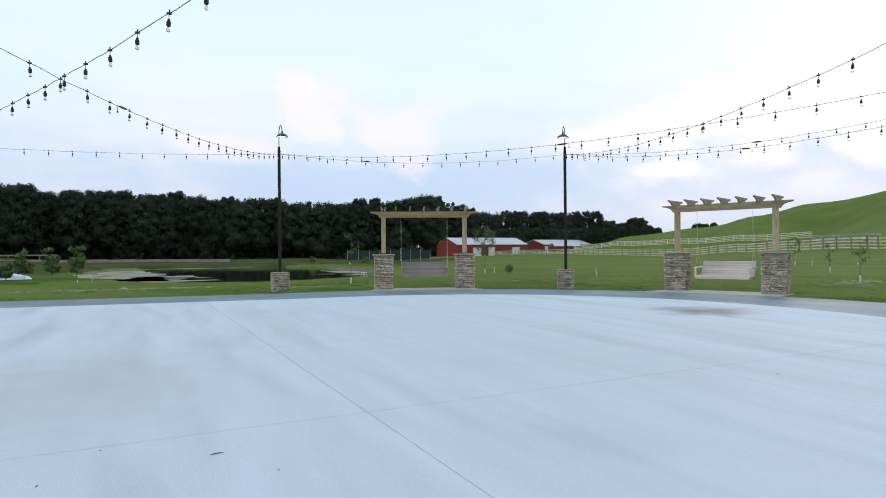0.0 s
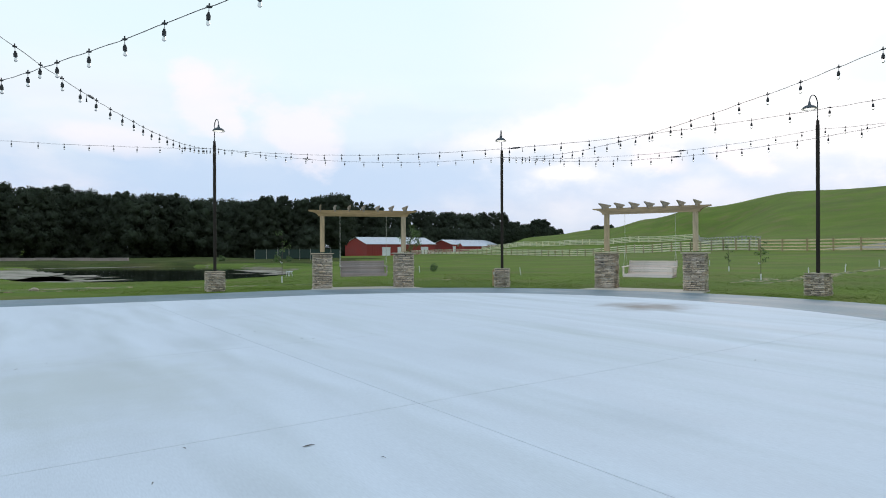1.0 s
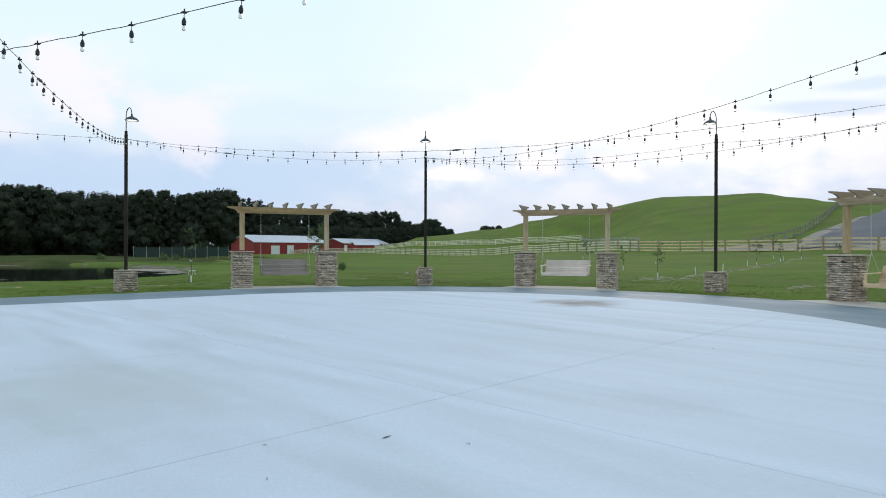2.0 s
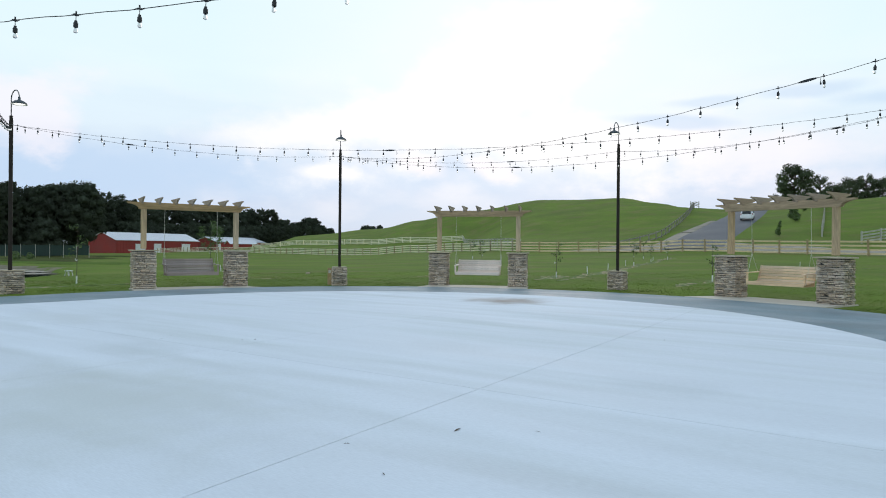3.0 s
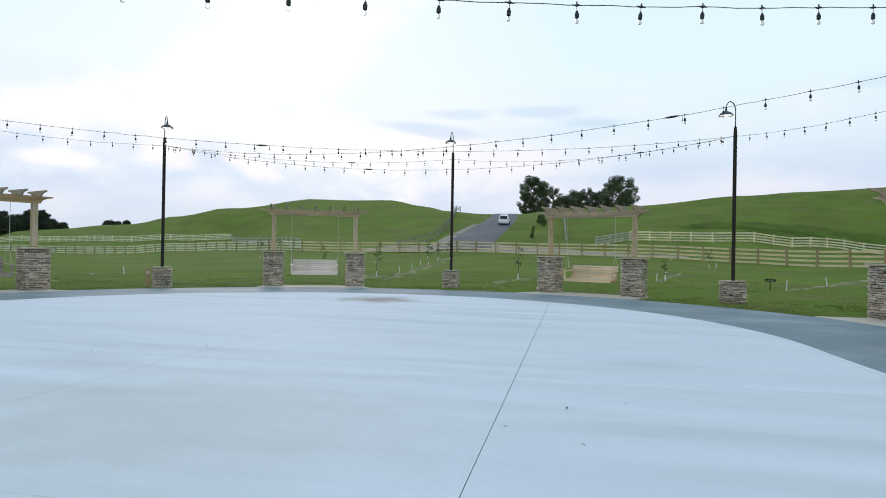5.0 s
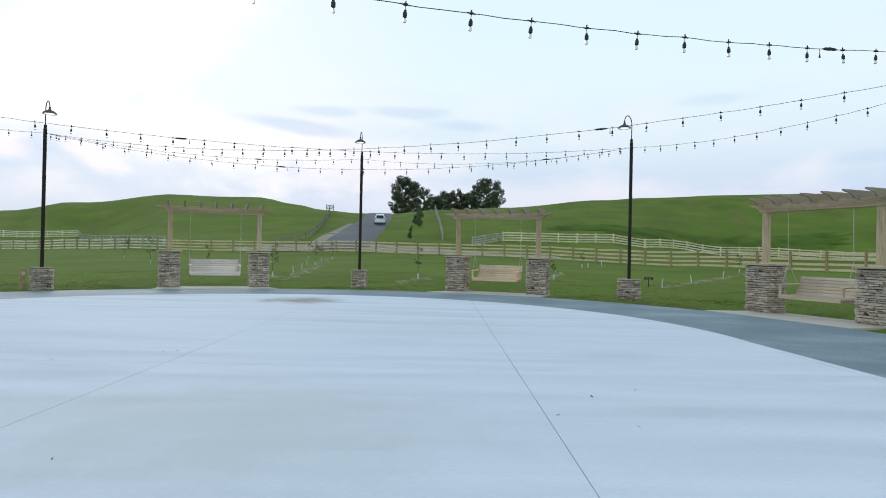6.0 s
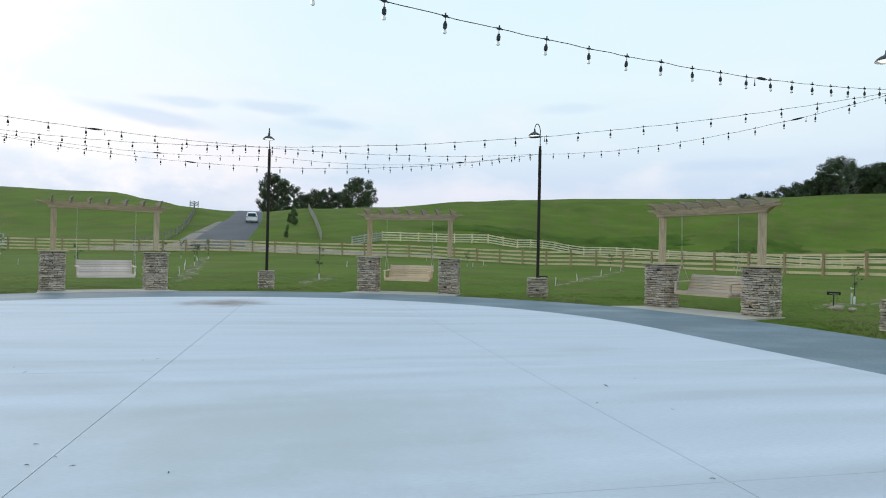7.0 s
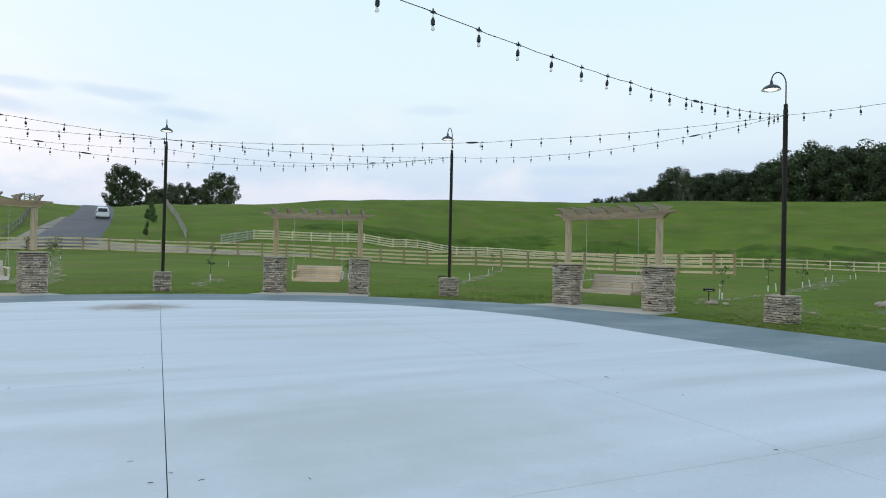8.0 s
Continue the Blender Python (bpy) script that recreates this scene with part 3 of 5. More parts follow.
def stone_mesh(seed):
    r = random.Random(seed)
    bm = bmesh.new()
    box(bm, 0, 0, 0, 1, 1, 1)
    bmesh.ops.subdivide_edges(bm, edges=[e for e in bm.edges if abs(e.verts[0].co.x - e.verts[1].co.x) > 0.5], cuts=1)
    for v in bm.verts:
        v.co.x += r.uniform(-0.05, 0.03) * (1 if v.co.x > 0 else -1 if v.co.x < 0 else 0)
        v.co.z += r.uniform(-0.20, 0.06) * (1 if v.co.z > 0 else -1)
        if v.co.y < 0:
            v.co.y += r.uniform(-0.25, 0.3)
    me = bpy.data.meshes.new("stone")
    bm.to_mesh(me)
    bm.free()
    me.materials.append(M["stone"])
    return me


STONES = [stone_mesh(s) for s in range(10)]


def lay_stones(parent, w, z0, z1, r):
    """Courses of ledge stone on the four faces of a square pier; corners overlap in turn."""
    z = z0
    course = 0
    while z < z1 - 0.025:
        h = min(r.choice((0.032, 0.040, 0.046, 0.052, 0.060, 0.072)), z1 - z)
        for face in range(4):
            turn = pose(0, 0, 0, 0, 0, 90 * face)
            lap = 0.020 if (course + face) % 2 else -0.054
            x, end = -w / 2 - lap, w / 2 + lap
            while x < end - 0.05:
                l = r.uniform(0.08, 0.27)
                if end - (x + l) < 0.06:
                    l = end - x
                proud = r.uniform(-0.010, 0.014)
                m = turn @ Matrix.Translation((x + l / 2, -w / 2 - proud + 0.02, z + h / 2)) @ Matrix.Diagonal((l - 0.008, 0.075, h - 0.004, 1))
                share("stone", r.choice(STONES), parent, m)
                x += l
        z += h
        course += 1


def pier(w, h, cap, seed, label, category="column"):
    """A square stone pier on its base point."""
    ob = empty("stone_column" if h > 0.8 else "lamp_plinth")
    bm = bmesh.new()
    box(bm, 0, 0, h / 2 - 0.02, w - 0.075, w - 0.075, h + 0.02)
    part("core", bm, M["mortar"], ob)
    r = random.Random(seed)
    lay_stones(ob, w - 0.06, -0.02 if h < 0.8 else 0.0, h, r)
    bm = bmesh.new()
    t = 0.036 if cap else 0.03
    over = 0.04 if cap else -0.02
    box(bm, 0, 0, h + t / 2, w + 2 * over, w + 2 * over, t)
    bmesh.ops.subdivide_edges(bm, edges=bm.edges[:], cuts=4, use_grid_fill=True)
    for v in bm.verts:
        v.co += Vector((r.uniform(-1, 1), r.uniform(-1, 1), r.uniform(-0.6, 0.6))) * 0.006
    part("cap", bm, M["capstone"], ob, "flat pale capstone")
    return tagged(ob, label, category)


# ---- swing stations ----


def rafter_profile(length, h, reach):
    """Outline of a beam end cut to a hollow curve, long edge on top."""
    half = length / 2
    pts = [(-half, h), (half, h), (half - 0.015, h - 0.035)]
    for k in range(1, 8):
        s = k / 7
        pts.append((half - reach * math.sin(s * math.pi / 2) * 1.0, (h - 0.045) * (1 - (1 - math.cos(s * math.pi / 2)))))
    left = [(-x, z) for x, z in pts[2:]][::-1]
    return pts + left


def build_pergola():
    ob = empty("swing_pergola")
    for s in (-1, 1):
        bm = bevelled(0.145, 0.145, 1.19, 0.012)
        part("post", bm, M["timber_post"], ob, m=pose(0, s * COL_S, 1.13 + 0.595))
    for s in (-1, 1):
        bm = extrude_profile(rafter_profile(3.62, 0.20, 0.32), 0.045)
        part("beam", bm, M["timber"], ob, m=pose(s * 0.062, 0, 2.32, 0, 0, 90))
    for k in range(7):
        bm = extrude_profile(rafter_profile(1.15, 0.185, 0.33), 0.042)
        part("rafter", bm, M["timber_grey"], ob, m=pose(0, lerp(k / 6, -1.42, 1.42), 2.475, 0, 0, 0.6 * (k % 3 - 1)))
    return tagged(ob, "weathered timber pergola with curved rafter ends on stone columns", "pergola", "swing pergolas")


def build_swing(wood):
    """A slatted swing on two chains, y along the seat, facing the terrace (minus x)."""
    ob = empty("porch_swing")
    L = 1.5
    slat = bevelled(0.052, L, 0.022, 0.004)
    me = bpy.data.meshes.new("slat")
    slat.to_mesh(me)
    slat.free()
    me.materials.append(M[wood])
    for k in range(7):
        share("seat_slat", me, ob, pose(-0.255 + 0.076 * k, 0, 0.40 + 0.010 * abs(k - 3) - 0.02, 0, 3, 0))
    back = bevelled(0.067, L, 0.020, 0.004)
    bme = bpy.data.meshes.new("back_slat")
    back.to_mesh(bme)
    back.free()
    bme.materials.append(M[wood])
    for k in range(6):
        share("back_slat", bme, ob, pose(0.27 + 0.029 * k, 0, 0.44 + 0.070 * k, 0, 90 + 22, 0))
    part("front_apron", bevelled(0.025, L, 0.09, 0.004), M[wood], ob, m=pose(-0.295, 0, 0.365))
    part("back_rail", bevelled(0.03, L, 0.07, 0.004), M[wood], ob, m=pose(0.26, 0, 0.36))
    for s in (-1, 1):
        y = s * (L / 2 - 0.03)
        part("seat_rail", bevelled(0.58, 0.035, 0.08, 0.004), M[wood], ob, m=pose(-0.01, y, 0.355))
        part("back_upright", bevelled(0.035, 0.035, 0.50, 0.004), M[wood], ob, m=pose(0.365, y, 0.60, 0, 22, 0))
        part("arm", bevelled(0.62, 0.09, 0.025, 0.006), M[wood], ob, m=pose(0.02, y + s * 0.03, 0.645, 0, -2, 0))
        part("arm_post", bevelled(0.05, 0.045, 0.28, 0.005), M[wood], ob, m=pose(-0.24, y + s * 0.03, 0.50))
    for s in (-1, 1):
        y = s * (L / 2 + 0.025)
        bm = bmesh.new()
        top = Vector((0, y, 2.335))
        knot = Vector((0.03, y, 1.15))
        for a, c in ((top, knot), (knot, Vector((-0.24, y, 0.38))), (knot, Vector((0.33, y, 0.66)))):
            nl = int((c - a).length / 0.055)
            d = (c - a) / nl
            for k in range(nl):
                p, q = a + d * k, a + d * (k + 1.15)
                side = Vector((0.009, 0, 0)) if k % 2 else Vector((0, 0.009, 0))
                tube(bm, [p, p.lerp(q, 0.5) + side, q], 0.0034, 4, False)
                tube(bm, [p, p.lerp(q, 0.5) - side, q], 0.0034, 4, False)
        part("chain", bm, M["chain"], ob, "galvanised chain")
    return ob


first_pergola = build_pergola()
first_pergola.matrix_basis = station(SWINGS[0][0]) @ pose(0, 0, -0.02)
for a, _ in SWINGS[1:]:
    copy_thing(first_pergola, station(a) @ pose(0, 0, -0.02))
BENCH_LABEL = {"bench_grey": "silver-grey weathered wooden porch swing on chains", "bench_white": "pale bleached wooden porch swing on chains", "bench_new": "honey-coloured new pine porch swing on chains", "bench_tan": "light tan wooden porch swing on chains"}
for a, wood in SWINGS:
    sw = build_swing(wood)
    sw.matrix_basis = station(a) @ pose(0, 0, -0.02)
    tagged(sw, BENCH_LABEL[wood], "porch swing", "porch swings")

# ---- lamp posts ----
ATTACH = 4.325


def build_lamp():
    ob = empty("lamp_post")
    bm = bmesh.new()
    lathe(bm, [(0.0, 0.54), (0.085, 0.54), (0.085, 0.56), (0.048, 0.57), (0.047, 4.44), (0.040, 4.45), (0.040, 4.55), (0.034, 4.56), (0.0, 4.56)], 14)
    part("pole", bm, M["bronze"], ob, smooth=False)
    bm = bmesh.new()
    pts = [(0, 0, 4.54), (0, 0, 4.93)]
    for k in range(13):
        a = math.pi * k / 12
        pts.append((-0.22 + 0.22 * math.cos(a), 0, 4.97 + 0.22 * math.sin(a)))
    pts.append((-0.44, 0, 4.95))
    tube(bm, pts, 0.013, 8)
    part("gooseneck", bm, M["grey_metal"], ob, smooth=True)
    bm = bmesh.new()
    lathe(bm, [(0.0, 0.13), (0.024, 0.13), (0.030, 0.07), (0.045, 0.045), (0.10, 0.025), (0.155, -0.015), (0.185, -0.062), (0.18, -0.066)], 24, pose(-0.44, 0, 4.86))
    shade = part("shade", bm, M["grey_metal"], ob, smooth=True)
    bm = bmesh.new()
    lathe(bm, [(0.177, -0.065), (0.15, -0.022), (0.095, 0.016), (0.0, 0.03)], 24, pose(-0.44, 0, 4.86))
    part("shade_lining", bm, M["shade_in"], shade, "white enamel lining", smooth=True)
    bm = bmesh.new()
    lathe(bm, [(0.0, -0.085), (0.05, -0.082), (0.10, -0.068), (0.13, -0.045), (0.13, -0.01), (0.0, 0.0)], 20, pose(-0.44, 0, 4.86))
    part("lens", bm, M["lens"], shade, "glowing white lamp lens", smooth=True)
    bm = bmesh.new()
    tube(bm, [(-0.07, 0, ATTACH), (0.07, 0, ATTACH)], 0.008, 6)
    tube(bm, [(0, -0.07, ATTACH), (0, 0.07, ATTACH)], 0.008, 6)
    part("eye_bolt", bm, M["chain"], ob)
    return tagged(ob, "dark bronze lamp post with a gooseneck barn shade", "lamp post", "lamp posts round the terrace")


LAMPS = {"a": (-0.12, 11.88), "b": (8.36, 8.30), "c": (11.97, -0.11), "d": (8.62, -8.22), "e": (-0.10, -11.78), "f": (-10.84, 13.58), "h": (-9.90, -10.53)}


def facing(x, y):
    """Bearing from the terrace's middle line outwards; on the straight sides square to them."""
    return math.degrees(math.atan2(y, x)) if x > -5 else math.copysign(90, y)


lamp = build_lamp()
for i, (x, y) in enumerate(LAMPS.values()):
    m = pose(x, y, -0.03, 0, 0, facing(x, y))
    if i:
        copy_thing(lamp, m)
    else:
        lamp.matrix_basis = m

# ---- festoon strings ----
bm = bmesh.new()
lathe(bm, [(0.0, 0.012), (0.03, 0.006), (0.03, -0.004), (0.012, -0.012), (0.0, -0.012)], 8)
box(bm, 0, 0, 0, 0.11, 0.012, 0.010)
box(bm, 0, 0, 0.02, 0.012, 0.012, 0.04)
tube(bm, [(0, 0, -0.01), (0, 0, -0.065)], 0.004, 5)
lathe(bm, [(0.0, -0.06), (0.014, -0.062), (0.016, -0.08), (0.024, -0.09), (0.024, -0.135), (0.020, -0.14), (0.0, -0.14)], 10)
SOCKET = bpy.data.meshes.new("socket")
bm.to_mesh(SOCKET)
bm.free()
SOCKET.materials.append(M["black"])
bm = bmesh.new()
lathe(bm, [(0.013, -0.138), (0.016, -0.15), (0.023, -0.168), (0.024, -0.182), (0.018, -0.196), (0.008, -0.203), (0.0, -0.204)], 10)
BULB = bpy.data.meshes.new("bulb")
bm.to_mesh(BULB)
bm.free()
BULB.materials.append(M["glass"])
BULB.polygons.foreach_set("use_smooth", [True] * len(BULB.polygons))


# where along a string its join sits
JOINS = {"ef": 0.18, "ad": 0.46, "be": 0.70, "bd": 0.40, "bc": 0.63, "ab": 0.30, "cd": 0.72, "ah": 0.44}


def festoon(k0, k1, sag, start, seed, pitch=0.615):
    r = random.Random(seed)
    p0 = Vector((*LAMPS[k0], ATTACH - 0.03))
    p1 = Vector((*LAMPS[k1], ATTACH - 0.03))
    span = (p1 - p0).length
    count = int((span - start) / pitch) + 1
    ob = empty("light_string", Matrix.Translation(p0))
    kinks = [r.uniform(-0.007, 0.007) for _ in range(count * 3 + 1)]

    def at(s):
        k = s * count * 3
        i = min(int(k), count * 3 - 1)
        w = lerp(k - i, kinks[i], kinks[i + 1]) * min(1, 8 * s, 8 * (1 - s))
        return p0.lerp(p1, s) + Vector((0, 0, -4 * sag * s * (1 - s) + w)) - p0

    bm = bmesh.new()
    tube(bm, [at(k / (count * 3)) for k in range(count * 3 + 1)], 0.0038, 5)
    part("cable", bm, M["black"], ob)
    yaw = math.degrees(math.atan2(p1.y - p0.y, p1.x - p0.x))
    for k in range(count):
        s = (start + pitch * k) / span
        if s > 0.99:
            break
        so = share("socket", SOCKET, ob, Matrix.Translation(at(s)) @ pose(0, 0, 0, r.uniform(-4, 4), r.uniform(-4, 4), yaw) @ Matrix.Scale(0.76, 4))
        share("bulb", BULB, so, Matrix())
    # a wrapped join with its loose cap near one end
    bm = bmesh.new()
    s = JOINS.get(k0 + k1, 0.8)
    w = 0.13 / span
    tube(bm, [at(s - w), at(s - w * 0.6), at(s), at(s + w * 0.6), at(s + w)], [0.006, 0.016, 0.020, 0.016, 0.006], 6)
    drop = at(s + w * 1.3)
    tube(bm, [drop, drop + Vector((0, 0, -0.05)), drop + Vector((0, 0, -0.10))], [0.003, 0.004, 0.012], 5)
    part("plug_joint", bm, M["black"], ob)
    return tagged(ob, "black festoon cable with clear hanging bulbs", "string lights", "festoon strings")


# from lamp, to lamp, sag, first bulb's distance from the lamp
STRINGS = [("e", "f", 1.185, 0.58), ("a", "h", 1.0, 0.183), ("a", "f", 0.15, 0.3), ("e", "h", 0.35, 0.45), ("a", "b", 0.29, 0.298), ("a", "d", 0.85, 0.187), ("b", "e", 0.90, 0.235), ("b", "c", 0.295, 0.271), ("b", "d", 0.82, 0.387), ("c", "d", 0.31, 0.242), ("d", "e", 0.31, 0.571)]
for i, (k0, k1, sag, start) in enumerate(STRINGS):
    festoon(k0, k1, sag, start, 20 + i, 0.594 if (k0, k1) == ("e", "f") else 0.609)

# ---- fences ----


def along(points, step):
    """Places every step metres along a smooth line through points."""
    pts = [Vector(p) for p in points]
    dense = []
    for i in range(len(pts) - 1):
        a, b, c, d = pts[max(i - 1, 0)], pts[i], pts[i + 1], pts[min(i + 2, len(pts) - 1)]
        for k in range(20):
            t = k / 20
            dense.append(0.5 * ((2 * b) + (c - a) * t + (2 * a - 5 * b + 4 * c - d) * t * t + (3 * b - a - 3 * c + d) * t ** 3))
    dense.append(pts[-1])
    out, need = [dense[0]], step
    for p, q in zip(dense, dense[1:]):
        l = (q - p).length
        while need <= l:
            out.append(p.lerp(q, need / l))
            need += step
        need -= l
    return out


def fence(name, points, step, rails, height, board_mat, post_mat, label, pieces=True, board_h=0.155):
    spots = [(p.x, p.y, land(p.x, p.y)) for p in along(points, step)]
    last = points[-1]
    if math.hypot(last[0] - spots[-1][0], last[1] - spots[-1][1]) > 0.3:
        spots.append((*last, land(*last)))
    ob = empty(name, Matrix.Translation(spots[0]))
    o = Vector(spots[0])
    joined_posts, joined_rails = bmesh.new(), bmesh.new()
    post = bevelled(0.13, 0.13, height + 0.35, 0.012)
    pm = bpy.data.meshes.new("post")
    post.to_mesh(pm)
    post.free()
    pm.materials.append(post_mat)
    board = bevelled(1, 0.035, board_h, 0.005)
    rm = bpy.data.meshes.new("board")
    board.to_mesh(rm)
    board.free()
    rm.materials.append(board_mat)
    r = random.Random(len(spots))
    for i, p in enumerate(spots):
        p = Vector(p)
        q = Vector(spots[min(i + 1, len(spots) - 1)])
        d = (q - p) if i < len(spots) - 1 else (p - Vector(spots[i - 1]))
        yaw = math.degrees(math.atan2(d.y, d.x))
        m = Matrix.Translation(p - o + Vector((0, 0, height / 2 - 0.10))) @ pose(0, 0, 0, r.uniform(-1, 1), r.uniform(-1, 1), yaw)
        if pieces:
            share("post", pm, ob, m)
        else:
            box(joined_posts, 0, 0, 0, 0.13, 0.13, height + 0.3, m)
        if i == len(spots) - 1:
            break
        for k in range(rails):
            z = height - board_h / 2 - 0.04 - k * (height - 0.30) / max(1, rails - 1) + r.uniform(-0.012, 0.012)
            mid = (p + q) / 2 - o + Vector((0, 0, z))
            side = Vector((d.y, -d.x, 0)).normalized() * 0.085
            rot = Vector((d.x, d.y, d.z)).to_track_quat("X", "Z").to_matrix().to_4x4()
            m = Matrix.Translation(mid - side) @ rot @ Matrix.Diagonal((d.length - 0.01, 1, 1, 1))
            if pieces:
                share("board", rm, ob, m)
            else:
                box(joined_rails, 0, 0, 0, 1, 0.035, board_h, m)
    if not pieces:
        tagged(part("post_line", joined_posts, post_mat, ob), kind="stuff")
        tagged(part("rail_run", joined_rails, board_mat, ob), kind="stuff")
    else:
        joined_posts.free()
        joined_rails.free()
    return tagged(ob, label, "fence")


fence("board_fence", [(66, 30), (66, 16), (62, 3), (57, -8), (50, -17), (40, -24.2), (28, -29.6), (17.7, -31.4)], 2.6, 4, 1.35, M["fence"], M["post"], "sun-bleached four-board pasture fence with brown posts beside the lawn")
fence("board_fence", [(105, 174), (99, 147), (95, 122), (90, 100), (86, 82), (82, 66), (76, 50), (70, 38), (66, 30)], 2.6, 4, 1.35, M["fence_white"], M["post"], "cream four-board pasture fence curving towards the barns", False)
fence("paddock_fence", [(111, 137), (118, 131), (119, 118), (116, 104), (115, 90), (115, 80), (120, 72)], 2.6, 4, 1.35, M["fence_white"], M["fence_white"], "cream board paddock fence along the foot of the hill", False)
fence("paddock_fence", [(120, 72), (106, 62), (92, 50), (80, 40), (72, 33)], 2.6, 3, 1.2, M["fence_grey"], M["fence_grey"], "grey unpainted board fence crossing the paddock", False)
fence("pasture_fence", [(71.6, -7), (76, -11.4)], 2.4, 4, 1.25, M["fence_grey"], M["fence_grey"], "grey weathered board fence by the road", False)
fence("pasture_fence", [(76, -11.4), (75.5, -17.6), (75, -24.2), (77, -32), (80, -41), (76, -53), (67, -64), (56, -70)], 2.5, 4, 1.3, M["fence_warm"], M["fence_warm"], "cream board fence following the foot of the hill", False)
fence("pasture_fence", [(56, -70), (50, -75), (44, -79), (30, -84), (10, -88), (-10, -90)], 2.6, 3, 1.3, M["fence"], M["fence"], "tan three-board fence across the far pasture", False)

# ---- road up the hill ----


def strip(name, left, right, lift, mat, label, category="road", n=40):
    a = along([(x, y, 0) for x, y in left], 1.0)
    c = along([(x, y, 0) for x, y in right], 1.0)
    bm = bmesh.new()
    rows = []
    for k in range(n + 1):
        p = a[min(len(a) - 1, round(k / n * (len(a) - 1)))]
        q = c[min(len(c) - 1, round(k / n * (len(c) - 1)))]
        row = []
        for j in range(9):
            v = p.lerp(q, j / 8)
            row.append(bm.verts.new((v.x, v.y, land(v.x, v.y) + lift - (0.25 if j in (0, 8) else 0))))
        rows.append(row)
    for r0, r1 in zip(rows, rows[1:]):
        for j in range(8):
            bm.faces.new((r0[j], r0[j + 1], r1[j + 1], r1[j]))
    bmesh.ops.recalc_face_normals(bm, faces=bm.faces[:])
    ob = part(name, bm, mat, smooth=True)
    return tagged(ob, label, category, kind="structure")


strip("road", [(68, 14.2), (82, 13.9), (93, 13.6), (110, 13.7), (130, 14.6), (160, 17)], [(68, 5.0), (77, 5.9), (93, 6.1), (110, 6.7), (135, 8.0), (160, 10)], 0.14, M["asphalt"], "dark asphalt lane climbing between two grassy hills", n=80)
strip("road_shoulder", [(67, 20), (76, 16.4), (88, 14.9), (106, 14.0)], [(67, 12), (76, 12.5), (88, 12.8), (106, 13.2)], 0.08, M["gravel"], "pale gravel verge beside the lane", n=40)

strip("gravel_lane", [(67.6, 25), (67.9, 16), (64.2, 3), (59.2, -7.6), (53, -16)], [(76, 20), (77, 12), (73, 2), (67, -7), (59, -15.5)], 0.07, M["gravel"], "pale dusty gravel lane behind the board fence", n=60)

# ---- pond ----
bm = bmesh.new()
pts = []
for k in range(60):
    a = 2 * math.pi * k / 60
    pts.append((POND[0] + POND[2] * 1.2 * math.cos(a), POND[1] + POND[3] * 1.2 * math.sin(a), -0.46))
bm.faces.new([bm.verts.new(p) for p in pts])
tagged(part("water", bm, M["water"]), "still dark pond water mirroring the woods", "pond", kind="structure")


def blob(name, cx, cy, rx, ry, z, mat, label, category, seed, rough=0.35, kind="structure", drape=False, n=64):
    bm = bmesh.new()
    mid = bm.verts.new((cx, cy, (land(cx, cy) + z) if drape else z))
    rings = [[mid] * n]
    for s in ((0.1, 0.2, 0.3, 0.4, 0.5, 0.6, 0.7, 0.8, 0.9, 1.0) if drape else (0.35, 0.7, 1.0)):
        ring = []
        for k in range(n):
            a = 2 * math.pi * k / n
            w = s * (1 + rough * (noise.noise((math.cos(a) * 1.7, math.sin(a) * 1.7, seed)) + 0.5 * noise.noise((math.cos(a) * 6, math.sin(a) * 6, seed + 9))))
            x, y = cx + rx * w * math.cos(a), cy + ry * w * math.sin(a)
            ring.append(bm.verts.new((x, y, (land(x, y) + (z if s < 1 else -0.04)) if drape else z)))
        rings.append(ring)
    for k in range(n):
        bm.faces.new((mid, rings[1][k], rings[1][(k + 1) % n]))
    for r0, r1 in zip(rings[1:], rings[2:]):
        for k in range(n):
            bm.faces.new((r0[k], r1[k], r1[(k + 1) % n], r0[(k + 1) % n]))
    return tagged(part(name, bm, mat, smooth=True), label, category, kind=kind)


blob("pond_shore", POND[0], POND[1], POND[2] * 1.13, POND[3] * 1.12, 0.03, M["mud"], "bare tan mud round the pond's edge", "shore", 4.4, rough=0.12, drape=True, n=140)
for i, (x, y, rx, ry) in enumerate([(-5.0, 40.5, 3.6, 12), (-3.9, 33.6, 2.9, 2.6), (-2.4, 37, 1.9, 2.2), (-1.2, 30.4, 1.6, 0.7), (-1.0, 34.5, 1.3, 0.5), (1.5, 57.6, 6, 1.0), (10.6, 38, 1.2, 4), (9.4, 32.5, 1.1, 0.8), (8.0, 35.0, 0.8, 0.4)]):
    blob("pond_scum", x, y, rx, ry, -0.445, M["scum"], "pale scum and drowned grass on the pond", "algae", i * 3.3, rough=0.6)

